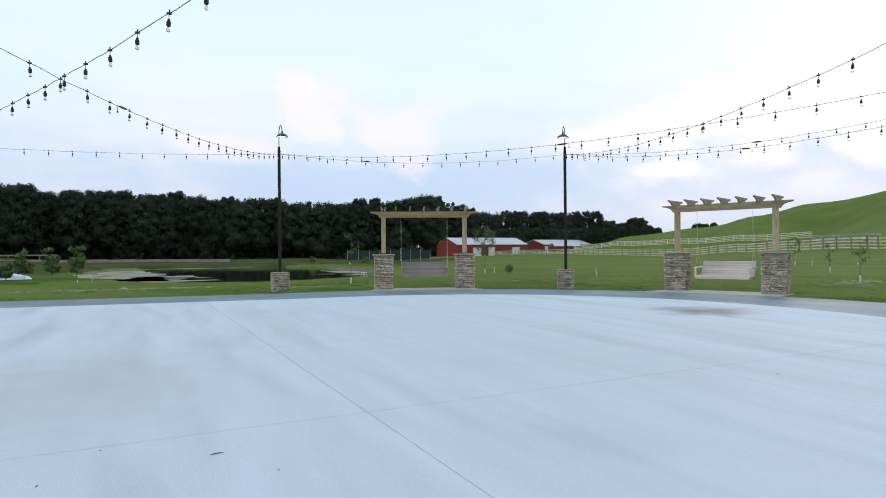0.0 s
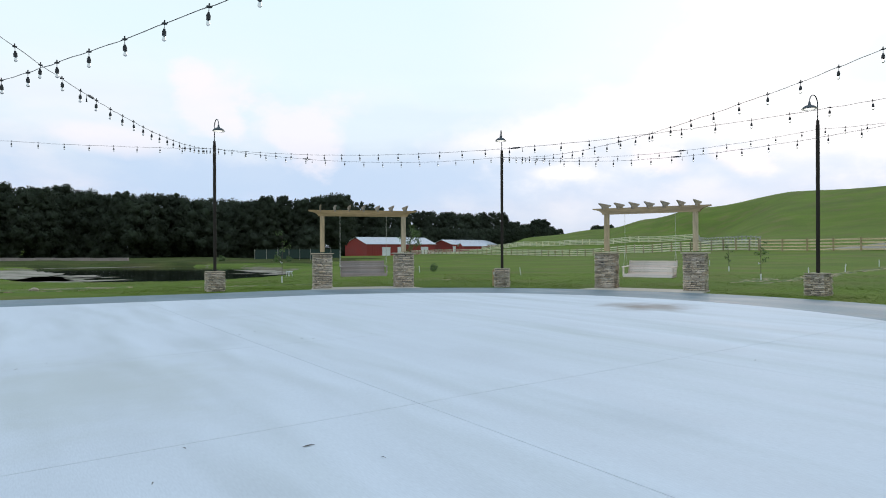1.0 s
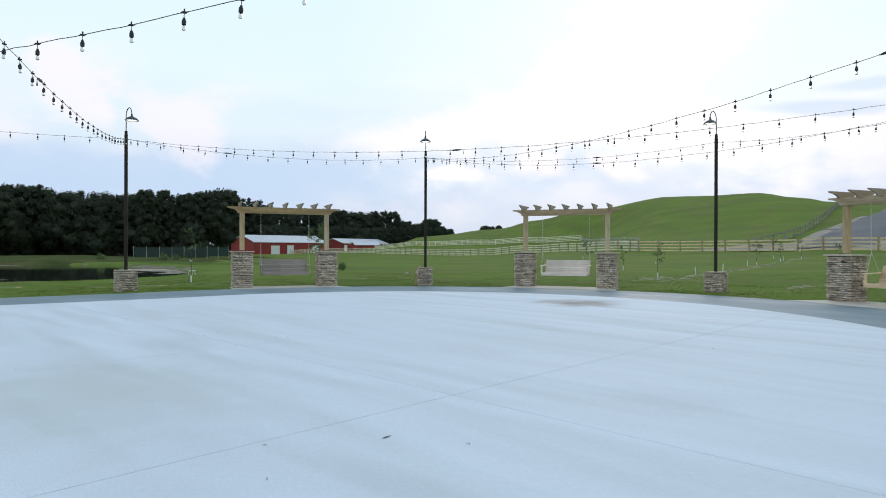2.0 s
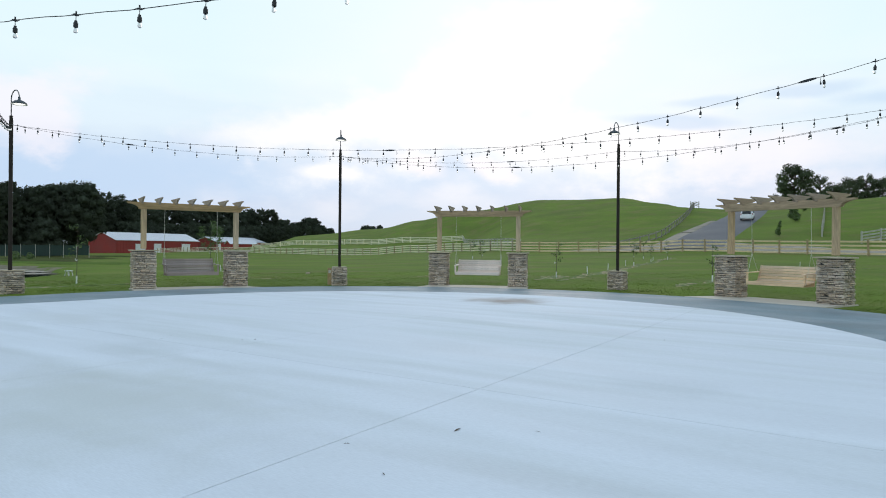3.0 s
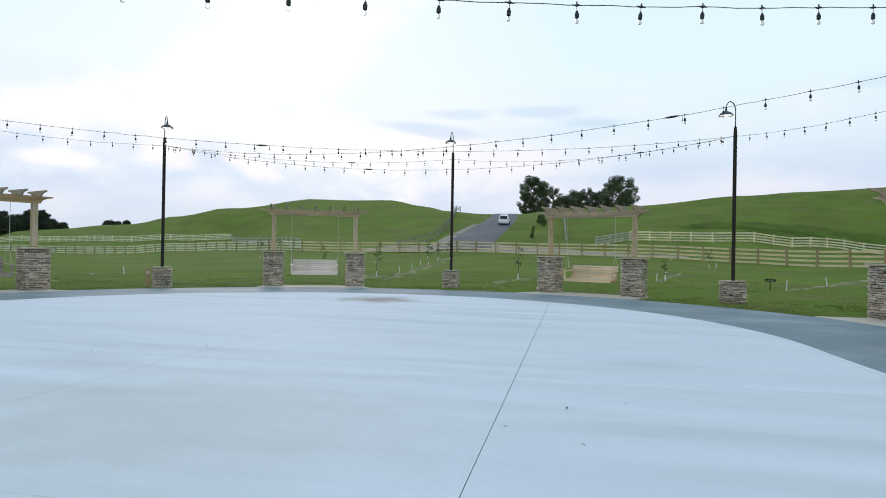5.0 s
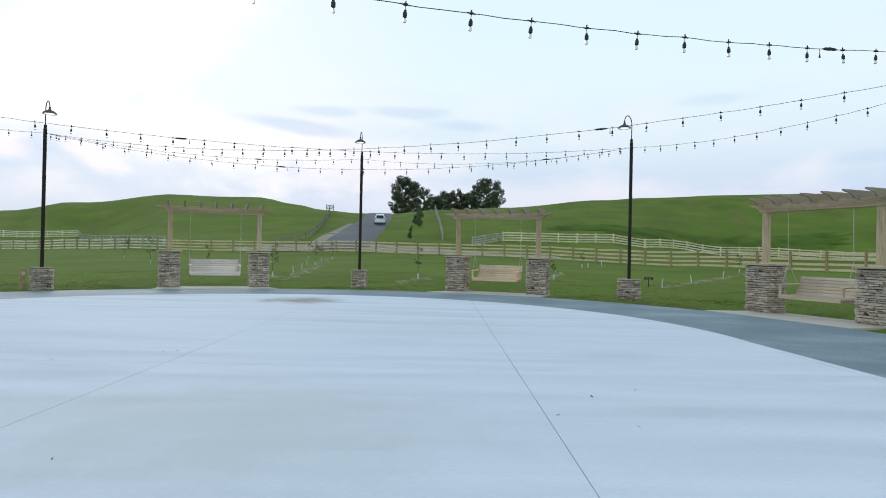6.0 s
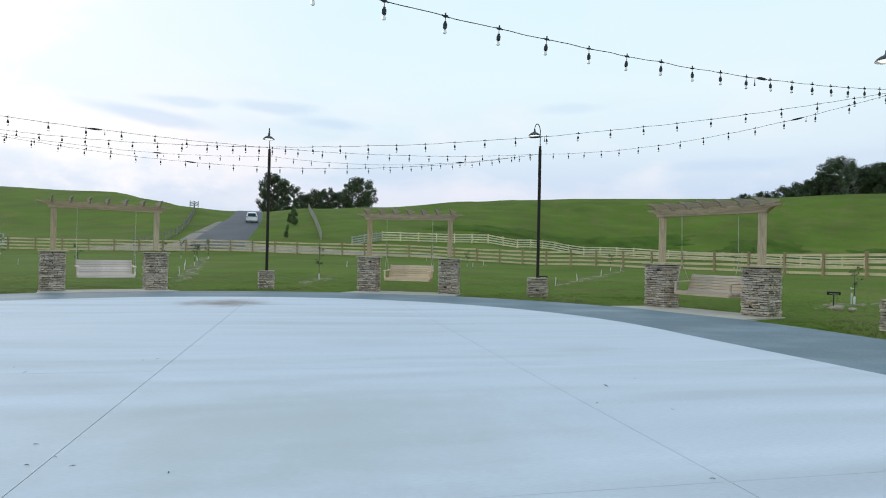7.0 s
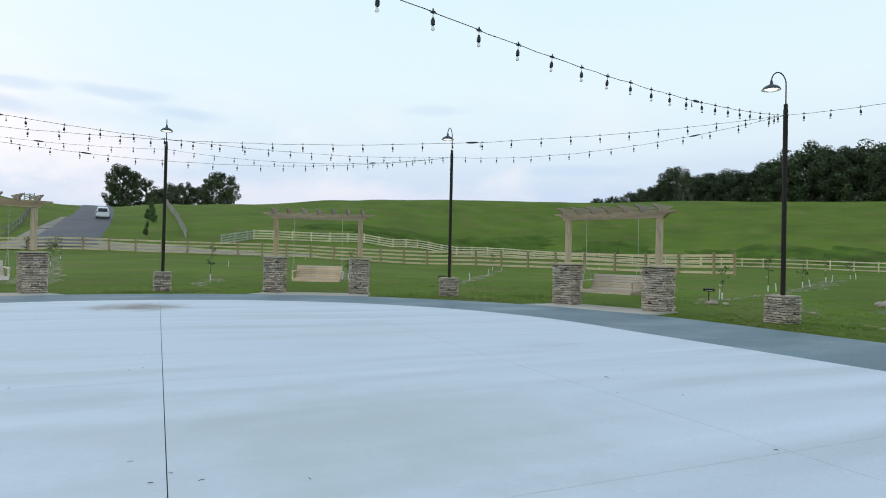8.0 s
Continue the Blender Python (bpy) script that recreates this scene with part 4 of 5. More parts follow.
for i, (x, y, rx, ry) in enumerate([(4, 82, 32, 27), (-22, 66, 16, 34), (-12, 118, 36, 24), (24, 100, 26, 16), (40, 128, 30, 14)]):
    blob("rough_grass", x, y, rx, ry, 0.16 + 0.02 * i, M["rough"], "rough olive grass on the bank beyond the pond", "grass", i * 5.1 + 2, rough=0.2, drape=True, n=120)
for i, (x, y, rx, ry) in enumerate([(86, -47, 5, 20), (91, -30, 3.5, 9), (-14, 35, 9, 11), (18, 50, 5, 10), (74, -70, 7, 9), (62, -82, 9, 7), (47, -90, 10, 6), (30, -94, 10, 5)]):
    blob("rough_grass", x, y, rx, ry, 0.05 if i in (2, 3) else 0.14, M["rough_hill"], "darker rough grass at the foot of a slope", "grass", i * 7.1 + 1, rough=0.5, drape=True, n=120)

# ---- leaves and trees ----


def leaf_cloud(centres, leaf, count, seed, ruffle=0.36, inner=0.45):
    """Vertices and faces of many small bent leaves scattered through round clumps (x, y, z, radius)."""
    g = np.random.default_rng(seed)
    w = np.array([c[3] ** 2 for c in centres])
    pick = g.choice(len(centres), count, p=w / w.sum())
    C = np.array(centres)[pick]
    d = g.normal(size=(count, 3))
    d /= np.linalg.norm(d, axis=1)[:, None]
    rad = C[:, 3:4] * g.uniform(inner, 1.0, (count, 1)) ** 0.7 * 1.12
    pos = C[:, :3] + d * rad * np.array([1, 1, 0.82])
    u = np.cross(d, g.normal(size=(count, 3)))
    u /= np.linalg.norm(u, axis=1)[:, None]
    v = np.cross(d, u) + ruffle * g.normal(size=(count, 3))
    s = leaf * g.uniform(0.6, 1.4, (count, 1))
    a, b = pos - u * s * 0.5, pos + u * s * 0.5
    c1, c2 = pos + v * s * 0.6 + u * s * 0.15, pos - v * s * 0.55 - d * s * 0.7 * ruffle
    verts = np.stack([a, c2, b, c1], 1).reshape(-1, 3)
    return verts


def leaf_mesh(name, verts, mat, cores=()):
    """One mesh of four-cornered leaves, with a rough dark heart inside each clump where asked."""
    n = len(verts) // 4
    bm = bmesh.new()
    bmesh.ops.create_icosphere(bm, subdivisions=1, radius=0.85)
    ball = np.array([v.co[:] for v in bm.verts]) * np.array([0.72, 0.72, 0.6])
    tris = np.array([[v.index for v in f.verts] for f in bm.faces])
    bm.free()
    C = np.array(cores) if len(cores) else np.zeros((0, 4))
    heart = (C[:, None, :3] + ball[None] * C[:, None, 3:4]).reshape(-1, 3)
    faces = (tris[None] + (np.arange(len(C)) * len(ball))[:, None, None] + 4 * n).reshape(-1)
    co = np.concatenate([verts, heart])
    loops = np.concatenate([np.arange(4 * n), faces]).astype(np.int32)
    m = len(faces) // 3
    me = bpy.data.meshes.new(name)
    me.vertices.add(len(co))
    me.vertices.foreach_set("co", co.astype(np.float32).ravel())
    me.loops.add(len(loops))
    me.loops.foreach_set("vertex_index", loops)
    me.polygons.add(n + m)
    me.polygons.foreach_set("loop_start", np.concatenate([np.arange(n) * 4, 4 * n + np.arange(m) * 3]).astype(np.int32))
    me.update(calc_edges=True)
    me.validate()
    me.materials.append(mat)
    return me


def tree_meshes(height, spread, seed, leaf=0.45, count=2600, low=0.12, limbs=44):
    """Trunk with limbs that reach through an uneven crown, and leaf clumps at the limbs' ends and along them."""
    r = random.Random(seed)
    bm = bmesh.new()
    tube(bm, [(0, 0, -0.4), (0.02 * height, 0, height * 0.2), (0.0, 0.02 * height, height * 0.55), (0.03 * height, 0, height * 0.85)], [0.030 * height, 0.024 * height, 0.015 * height, 0.004 * height], 8)
    zc, zr = height * (1 + low) / 2, height * (1 - low) / 2
    centres = []
    for k in range(limbs):
        f = 1 - 2 * (k + 0.5) / limbs
        a = k * 2.399 + r.uniform(-0.3, 0.3)
        w = math.sqrt(1 - f * f)
        lump = 0.86 + 0.30 * noise.noise((w * math.cos(a) * 1.6, w * math.sin(a) * 1.6, f * 1.6 + seed * 3.7))
        e = Vector((spread * 0.84 * w * math.cos(a) * lump, spread * 0.84 * w * math.sin(a) * lump, zc + zr * 0.86 * f * (0.92 + 0.5 * (lump - 0.86))))
        z0 = max(height * 0.12, min(e.z - height * 0.12 * r.uniform(0.4, 1.4), height * 0.75))
        s = Vector((0.01 * height, 0.01 * height, z0))
        tube(bm, [s, s.lerp(e, 0.5) + Vector((0, 0, height * 0.02)), e], [0.010 * height, 0.006 * height, 0.002 * height], 5)
        centres.append((*e, spread * r.uniform(0.13, 0.24)))
        for q in (0.72,):
            p = s.lerp(e, q)
            j = spread * 0.10
            centres.append((p.x + r.uniform(-j, j), p.y + r.uniform(-j, j), p.z + r.uniform(-j, j), spread * r.uniform(0.14, 0.22)))
    tm = bpy.data.meshes.new("trunk")
    bm.to_mesh(tm)
    bm.free()
    tm.materials.append(M["bark"])
    cm = leaf_mesh("crown", leaf_cloud(centres, leaf, count, seed), M["leaf"])
    return tm, cm


def plant(name, meshes, x, y, scale, turn, label, category="tree", group="", dz=0.0):
    ob = empty(name, pose(x, y, land(x, y) + dz, 0, 0, turn) @ Matrix.Scale(scale, 4))
    share("trunk", meshes[0], ob, Matrix())
    share("crown", meshes[1], ob, Matrix())
    return tagged(ob, label, category, group)


def at_bearing(az, r):
    return HUB[0] + r * math.cos(radians(az)), HUB[1] + r * math.sin(radians(az))


OAKS = [tree_meshes(10, 4.8, 11, 0.19, 13000, 0.05), tree_meshes(10, 5.3, 12, 0.19, 13000, 0.05), tree_meshes(10, 4.4, 13, 0.18, 15000, 0.10), tree_meshes(10, 3.2, 14, 0.20, 5000, 0.05, 30), tree_meshes(10, 3.6, 15, 0.18, 13000, 0.10)]
# trees on the brow beside the lane: bearing, distance, slope of the line to the top, kind
for az, r, e, k in [(3.76, 288, 0.1195, 4), (2.0, 292, 0.103, 3), (1.0, 284, 0.088, 1), (0.0, 287, 0.095, 0), (-1.0, 288, 0.101, 3), (-2.0, 292, 0.093, 0), (-3.85, 287, 0.1185, 2)]:
    x, y = at_bearing(az, r)
    h = 1.2 + (e + 0.006) * r - (land(x, y) - 3.0)
    plant("oak_tree", OAKS[k], x, y, h / 9.9, az * 77 % 360, "broad dark green tree on the brow of the hill", group="trees on the brow", dz=-3.0)
# trees behind the long hill
for i, (az, r, h, k) in enumerate([(-37.6, 185, 6, 2), (-39, 186, 6.5, 0), (-40.6, 185, 7.5, 1), (-41.6, 187, 8.5, 0), (-42.6, 184, 9, 2), (-43.5, 187, 10.5, 0), (-44.3, 182, 13.5, 2), (-46.4, 189, 12, 0), (-48.2, 189, 13, 1), (-45.6, 186, 10, 1), (-47.2, 184, 12, 2), (-49, 183, 12.5, 0), (-50.6, 186, 13, 1), (-52, 184, 15, 0), (-53.4, 186, 17, 1), (-55, 183, 18.5, 0), (-56.6, 186, 18, 2), (-58, 183, 18, 1), (-59.5, 186, 18, 0), (-61, 184, 18, 1), (-62.6, 186, 17, 0)]):
    x, y = at_bearing(az, r)
    plant("oak_tree", OAKS[k], x, y, h / 9.1, (az * 53) % 360, "dark green broadleaf tree standing behind the hill's ridge", group="trees behind the ridge", dz=-2.0)

# a bare pale tree among them
x, y = at_bearing(-44.9, 180)
dead = empty("dead_tree", pose(x, y, land(x, y) - 2.0, 0, 0, 40) @ Matrix.Scale(1.35, 4))
pale_trunk = OAKS[3][0].copy()
pale_trunk.materials[0] = M["dead_wood"]
share("trunk", pale_trunk, dead, Matrix())
g = random.Random(6)
bm = bmesh.new()
for k in range(130):
    a, f = k * 2.399, g.uniform(0.35, 1.0)
    o = Vector((2.4 * math.cos(a) * (1.15 - f), 2.4 * math.sin(a) * (1.15 - f), 9.6 * f))
    tip = o + Vector((math.cos(a) * g.uniform(0.2, 0.9), math.sin(a) * g.uniform(0.2, 0.9), g.uniform(0.3, 1.0)))
    tube(bm, [o * 0.86, o, tip], [0.05, 0.035, 0.012], 4)
part("twigs", bm, M["dead_wood"], dead)
tagged(dead, "bare grey dead tree standing among green trees", "tree")

# the wood beyond the pond, and the far wood behind the barns


def wood(name, rows, label, seed, per=420, leaf=0.85, wide=1.0, under=0.3):
    g = random.Random(seed)
    allv, cores = [], []
    for a0, a1, r, z0, z1, step in rows:
        az = a0
        while az < a1:
            s = (az - a0) / (a1 - a0)
            rr = r + g.uniform(-5, 5)
            x, y = at_bearing(az, rr)
            base = land(x, y)
            h = (lerp(s, z0, z1) + (1.6 if az < 78 else 1.2 if az < 90 else 0.3)) * (1 + 0.05 * noise.noise((az * 0.45, r * 0.1, seed))) * g.uniform(0.94, 1.02) - base
            wd = g.uniform(6.5, 11.0) * wide * min(1, h / 11)
            cl = []
            for k in range(40):
                f = lerp(((k + 0.5) / 40) ** 0.8, under if r < 156 else 0.0, 1.0)
                rad = wd * g.uniform(0.10, 0.21)
                a = k * 2.399
                out = wd * 0.42 * g.uniform(0.5, 1.0) * (1.0 if f < 0.6 else math.sqrt(max(0.02, 1 - ((f - 0.6) / 0.42) ** 2)))
                cl.append((x + out * math.cos(a), y + out * math.sin(a), base + h * f - rad * 0.95, rad))
            allv.append(leaf_cloud(cl, leaf * min(1, h / 12 + 0.1), per, g.randrange(10 ** 6), 0.7, 0.5))
            cores += cl
            az += step * g.uniform(0.75, 1.25)
    me = leaf_mesh(name, np.concatenate(allv), M["leaf_far"], cores)
    return tagged(new(name, me), label, "woods", kind="stuff")


wood("woods", [
    (97, 128, 150, 15.8, 17.5, 1.5), (88, 97, 150, 14.3, 15.7, 1.5), (77, 88, 151, 12.8, 14.3, 1.5), (74, 77, 152, 10.6, 12.1, 1.4), (70.5, 74, 153, 12.6, 10.8, 1.4), (63.5, 70.5, 154, 13.7, 12.6, 1.4),
    (97, 128, 165, 15.0, 16.6, 2.2), (66, 97, 166, 12.6, 14.6, 2.2), (66, 128, 158, 10.5, 11, 2.0), (66, 128, 157, 6, 7, 2.0)], "dense dark green summer woods beyond the pond", 4, per=6500, leaf=0.30)
wood("woods", [(63, 67, 235, 19.5, 20, 1.2), (60, 64, 250, 17.5, 20.5, 0.8), (57, 63, 290, 17.8, 19.2, 0.9), (52, 57, 290, 17.8, 18, 0.8), (48.8, 52, 295, 16.4, 17.6, 0.8), (46.6, 48.8, 300, 12.4, 13.6, 0.8), (45.0, 46.4, 300, 13.6, 14.4, 0.8), (43.6, 44.9, 300, 9.4, 10.4, 0.7), (39.1, 40.8, 300, 10.6, 10.6, 0.7), (56, 64, 247, 8, 9, 0.9), (44.6, 56, 282, 9.5, 10, 0.9)], "far dark woods behind the red barns", 8, per=5200, leaf=0.40, wide=1.2)

# ---- barns ----


def barn(name, front_left, front_right, depth, eave, ridge, base, doors, label):
    """A long gabled metal barn; its long side runs from front_left to front_right."""
    a, c = Vector((*front_left, 0)), Vector((*front_right, 0))
    d = (c - a)
    L = d.length
    ob = empty(name, Matrix.Translation((a.x, a.y, base)) @ pose(0, 0, 0, 0, 0, math.degrees(math.atan2(d.y, d.x))))
    bm = bmesh.new()
    prof = [(0, -1), (0, eave), (depth / 2, ridge), (depth, eave), (depth, -1)]
    p0 = [bm.verts.new((0, y, z)) for y, z in prof]
    p1 = [bm.verts.new((L, y, z)) for y, z in prof]
    bm.faces.new(p0)
    bm.faces.new(p1[::-1])
    for i in range(5):
        bm.faces.new((p0[i], p1[i], p1[(i + 1) % 5], p0[(i + 1) % 5]))
    bmesh.ops.recalc_face_normals(bm, faces=bm.faces[:])
    wall = part("wall", bm, M["barn_red"], ob)
    # standing ribs on the long side
    rib = bpy.data.meshes.new("rib")
    bm = bevelled(0.08, 0.05, eave, 0.01)
    bm.to_mesh(rib)
    bm.free()
    rib.materials.append(M["barn_red"])
    for k in range(int(L)):
        share("rib", rib, wall, pose(k + 0.5, -0.02, eave / 2))
    seam = bpy.data.meshes.new("seam")
    bm = bevelled(0.06, math.hypot(depth / 2, ridge - eave), 0.06, 0.01)
    bm.to_mesh(seam)
    bm.free()
    seam.materials.append(M["barn_roof"])
    for s in (0, 1):
        bm = bmesh.new()
        y0, y1 = (-0.35, depth / 2) if s == 0 else (depth / 2, depth + 0.35)
        e = eave - 0.35 * (ridge - eave) / (depth / 2)
        z0, z1 = (e, ridge) if s == 0 else (ridge, e)
        vs = [bm.verts.new(p) for p in [(-0.4, y0, z0 + 0.05), (L + 0.4, y0, z0 + 0.05), (L + 0.4, y1, z1 + 0.05), (-0.4, y1, z1 + 0.05)]]
        ws = [bm.verts.new((v.co.x, v.co.y, v.co.z + 0.12)) for v in vs]
        bm.faces.new(vs[::-1])
        bm.faces.new(ws)
        for i in range(4):
            bm.faces.new((vs[i], vs[(i + 1) % 4], ws[(i + 1) % 4], ws[i]))
        roof = part("roof", bm, M["barn_roof"], ob, "white metal roof")
        for k in range(int(L / 1.2)):
            share("seam", seam, roof, Matrix.Translation((k * 1.2 + 0.6, (y0 + y1) / 2, (z0 + z1) / 2 + 0.19)) @ Matrix.Rotation(math.atan2(z1 - z0, y1 - y0), 4, "X"))
    for x, w, h, z in doors:
        door = part("barn_door", bevelled(w, 0.12, h, 0.02), M["white"], ob, "white door", m=pose(x, -0.07, z + h / 2))
        part("door_frame", bevelled(w + 0.3, 0.06, 0.2, 0.02), M["white"], door, m=pose(0, -0.02, h / 2))
    return tagged(ob, label, "barn", "red barns")


barn("barn", (96.5, 182.1), (128.1, 186.5), 13, 4.7, 7.1, -1.9, [(8.5, 3.6, 3.3, 0.2), (15.0, 2.8, 3.0, 0.6), (26.5, 3.5, 2.4, 1.2)], "long red metal barn with a white roof")
barn("barn", (144.7, 198.4), (172.0, 203.0), 12, 4.0, 5.9, -1.2, [(1.2, 1.6, 2.6, 0.6)], "smaller red metal barn with a white roof")
barn("shed", (126, 166), (134, 163), 6, 2.0, 3.1, 0.0, [], "low red shed with a pale roof behind the fence")

# ---- car on the lane ----


def build_car(x, y, heading):
    z = land(x, y) + 0.15
    slope = math.degrees(math.atan2(land(x + 2, y + 0.2) - land(x - 2, y - 0.2), 4))
    ob = empty("car", pose(x, y, z, 0, -slope, heading))
    bm = bmesh.new()
    # cross-sections from tail to nose: x, half width, floor, belt, roof, half roof width
    secs = [(-2.35, 0.80, 0.42, 0.98, 1.02, 0.70), (-2.28, 0.92, 0.30, 1.05, 1.22, 0.72), (-2.05, 0.96, 0.26, 1.08, 1.72, 0.70), (-1.2, 0.97, 0.24, 1.06, 1.80, 0.72), (0.2, 0.97, 0.24, 1.03, 1.78, 0.72), (0.9, 0.97, 0.24, 1.02, 1.55, 0.70), (1.35, 0.96, 0.24, 1.0, 1.06, 0.74), (2.1, 0.92, 0.28, 0.86, 0.92, 0.70), (2.38, 0.80, 0.36, 0.66, 0.70, 0.60)]
    rings = []
    for sx, w, f, belt, roof, rw in secs:
        pts = [(-w * 0.92, f), (-w, f + 0.25), (-w, belt), (-rw, roof - 0.06), (-rw * 0.75, roof), (rw * 0.75, roof), (rw, roof - 0.06), (w, belt), (w, f + 0.25), (w * 0.92, f)]
        rings.append([bm.verts.new((sx, py, pz)) for py, pz in pts])
    for r0, r1 in zip(rings, rings[1:]):
        for k in range(10):
            bm.faces.new((r0[k], r0[(k + 1) % 10], r1[(k + 1) % 10], r1[k]))
    bm.faces.new(rings[0][::-1])
    bm.faces.new(rings[-1])
    bmesh.ops.recalc_face_normals(bm, faces=bm.faces[:])
    part("body", bm, M["car_paint"], ob, smooth=True)
    bm = bmesh.new()
    vs = [bm.verts.new(p) for p in [(-2.37, -0.68, 1.08), (-2.37, 0.68, 1.08), (-2.15, 0.62, 1.64), (-2.15, -0.62, 1.64)]]
    bm.faces.new(vs)
    part("rear_window", bm, M["car_glass"], ob, "dark tinted glass")
    for s in (-1, 1):
        bm = bmesh.new()
        vs = [bm.verts.new(p) for p in [(-1.9, s * 0.955, 1.12), (1.0, s * 0.965, 1.10), (0.75, s * 0.76, 1.60), (-1.8, s * 0.76, 1.66)]]
        bm.faces.new(vs)
        part("side_window", bm, M["car_glass"], ob, "dark tinted glass")
        part("tail_light", bevelled(0.08, 0.16, 0.34, 0.02), M["tail_red"], ob, "red lens", m=pose(-2.29, s * 0.82, 1.02))
        for wx in (-1.45, 1.45):
            bm = bmesh.new()
            lathe(bm, [(0.20, -0.11), (0.33, -0.11), (0.36, -0.07), (0.36, 0.07), (0.33, 0.11), (0.20, 0.11)], 18, pose(0, 0, 0, 90))
            wheel = part("wheel", bm, M["tyre"], ob, m=pose(wx, s * 0.86, 0.36))
            bm = bmesh.new()
            lathe(bm, [(0.0, -0.08), (0.21, -0.08), (0.21, 0.08), (0.0, 0.08)], 18, pose(0, 0, 0, 90))
            part("rim", bm, M["chain"], wheel)
    part("bumper", bevelled(0.16, 1.78, 0.22, 0.05, 2), M["car_paint"], ob, m=pose(-2.34, 0, 0.50))
    return tagged(ob, "white people carrier driving up the lane, seen from behind", "car")


build_car(105.5, 8.3, 4.5)

# ---- orchard rows on the lawn ----


def soil(points, width, seed):
    """A ragged strip of bare straw-strewn soil draped over the lawn."""
    line = along([(x, y, 0) for x, y in points], 0.16)
    bm = bmesh.new()
    rows = []
    for i, p in enumerate(line):
        d = (line[min(i + 1, len(line) - 1)] - line[max(i - 1, 0)]).normalized()
        side = Vector((-d.y, d.x, 0))
        end = min(1, (i + 1) / 8, (len(line) - i) / 8)
        row = []
        for j in range(13):
            s = j / 6 - 1
            w = width * end * max(0.12, 0.75 + 1.5 * noise.noise((p.x * 0.9, p.y * 0.9, seed + (3 if s < 0 else 0))) + 0.5 * noise.noise((p.x * 4, p.y * 4, seed + (3 if s < 0 else 0)))) * 0.55
            v = p + side * s * w
            up = 0.012 * (1 - abs(s)) + 0.035 * noise.noise((v.x * 3, v.y * 3, seed)) + 0.03 * noise.noise((v.x * 9, v.y * 9, seed)) - (0.05 if abs(s) > 0.9 or i in (0, len(line) - 1) else 0)
            row.append(bm.verts.new((v.x, v.y, land(v.x, v.y) + up)))
        rows.append(row)
    for r0, r1 in zip(rows, rows[1:]):
        for j in range(12):
            bm.faces.new((r0[j], r0[j + 1], r1[j + 1], r1[j]))
    return tagged(part("soil_strip", bm, M["soil"], smooth=True), "ragged strip of bare soil and straw in the lawn", "bare soil", kind="structure")


for i, (pts, w) in enumerate([
        ([(15, -11.3), (18.5, -14), (23, -17.5), (31, -23.2)], 0.7), ([(4.6, -14.3), (7.3, -20), (8.7, -24.5), (12.8, -33.8)], 0.9),
        ([(14.4, -1.2), (16.4, -1.7), (19, -2.4)], 1.2), ([(18.4, -7.7), (22, -8.6), (27, -10)], 0.6), ([(15.4, 3.3), (21.9, 4.1), (30.2, 5.1), (53, 7.9)], 0.8),
        ([(15.8, 4.6), (17.5, 4.6), (19.4, 5.0)], 1.2), ([(-0.5, 14.9), (2.4, 14.5), (5.2, 13.7)], 0.7), ([(-8.4, 18.4), (-5, 17.9), (-1.4, 17.2)], 1.7), ([(-6.8, 16.0), (-4.6, 15.8), (-2.8, 15.4)], 0.5),
        ([(8.6, 14.6), (9.7, 14.2), (10.8, 13.7)], 0.4), ([(31, -4.4), (36, -13.5), (43, -16.6)], 0.45), ([(14.6, 10.6), (15.6, 9.7), (16.2, 8.9)], 0.35), ([(1.0, -14.4), (2.2, -15.6), (3.8, -17.4)], 0.9), ([(-2.6, -12.3), (-1.4, -13.2), (-0.4, -13.0)], 0.7), ([(0.0, -16.6), (1.2, -17.4), (1.8, -18.4)], 0.9)]):
    soil(pts, w, i * 2.7)


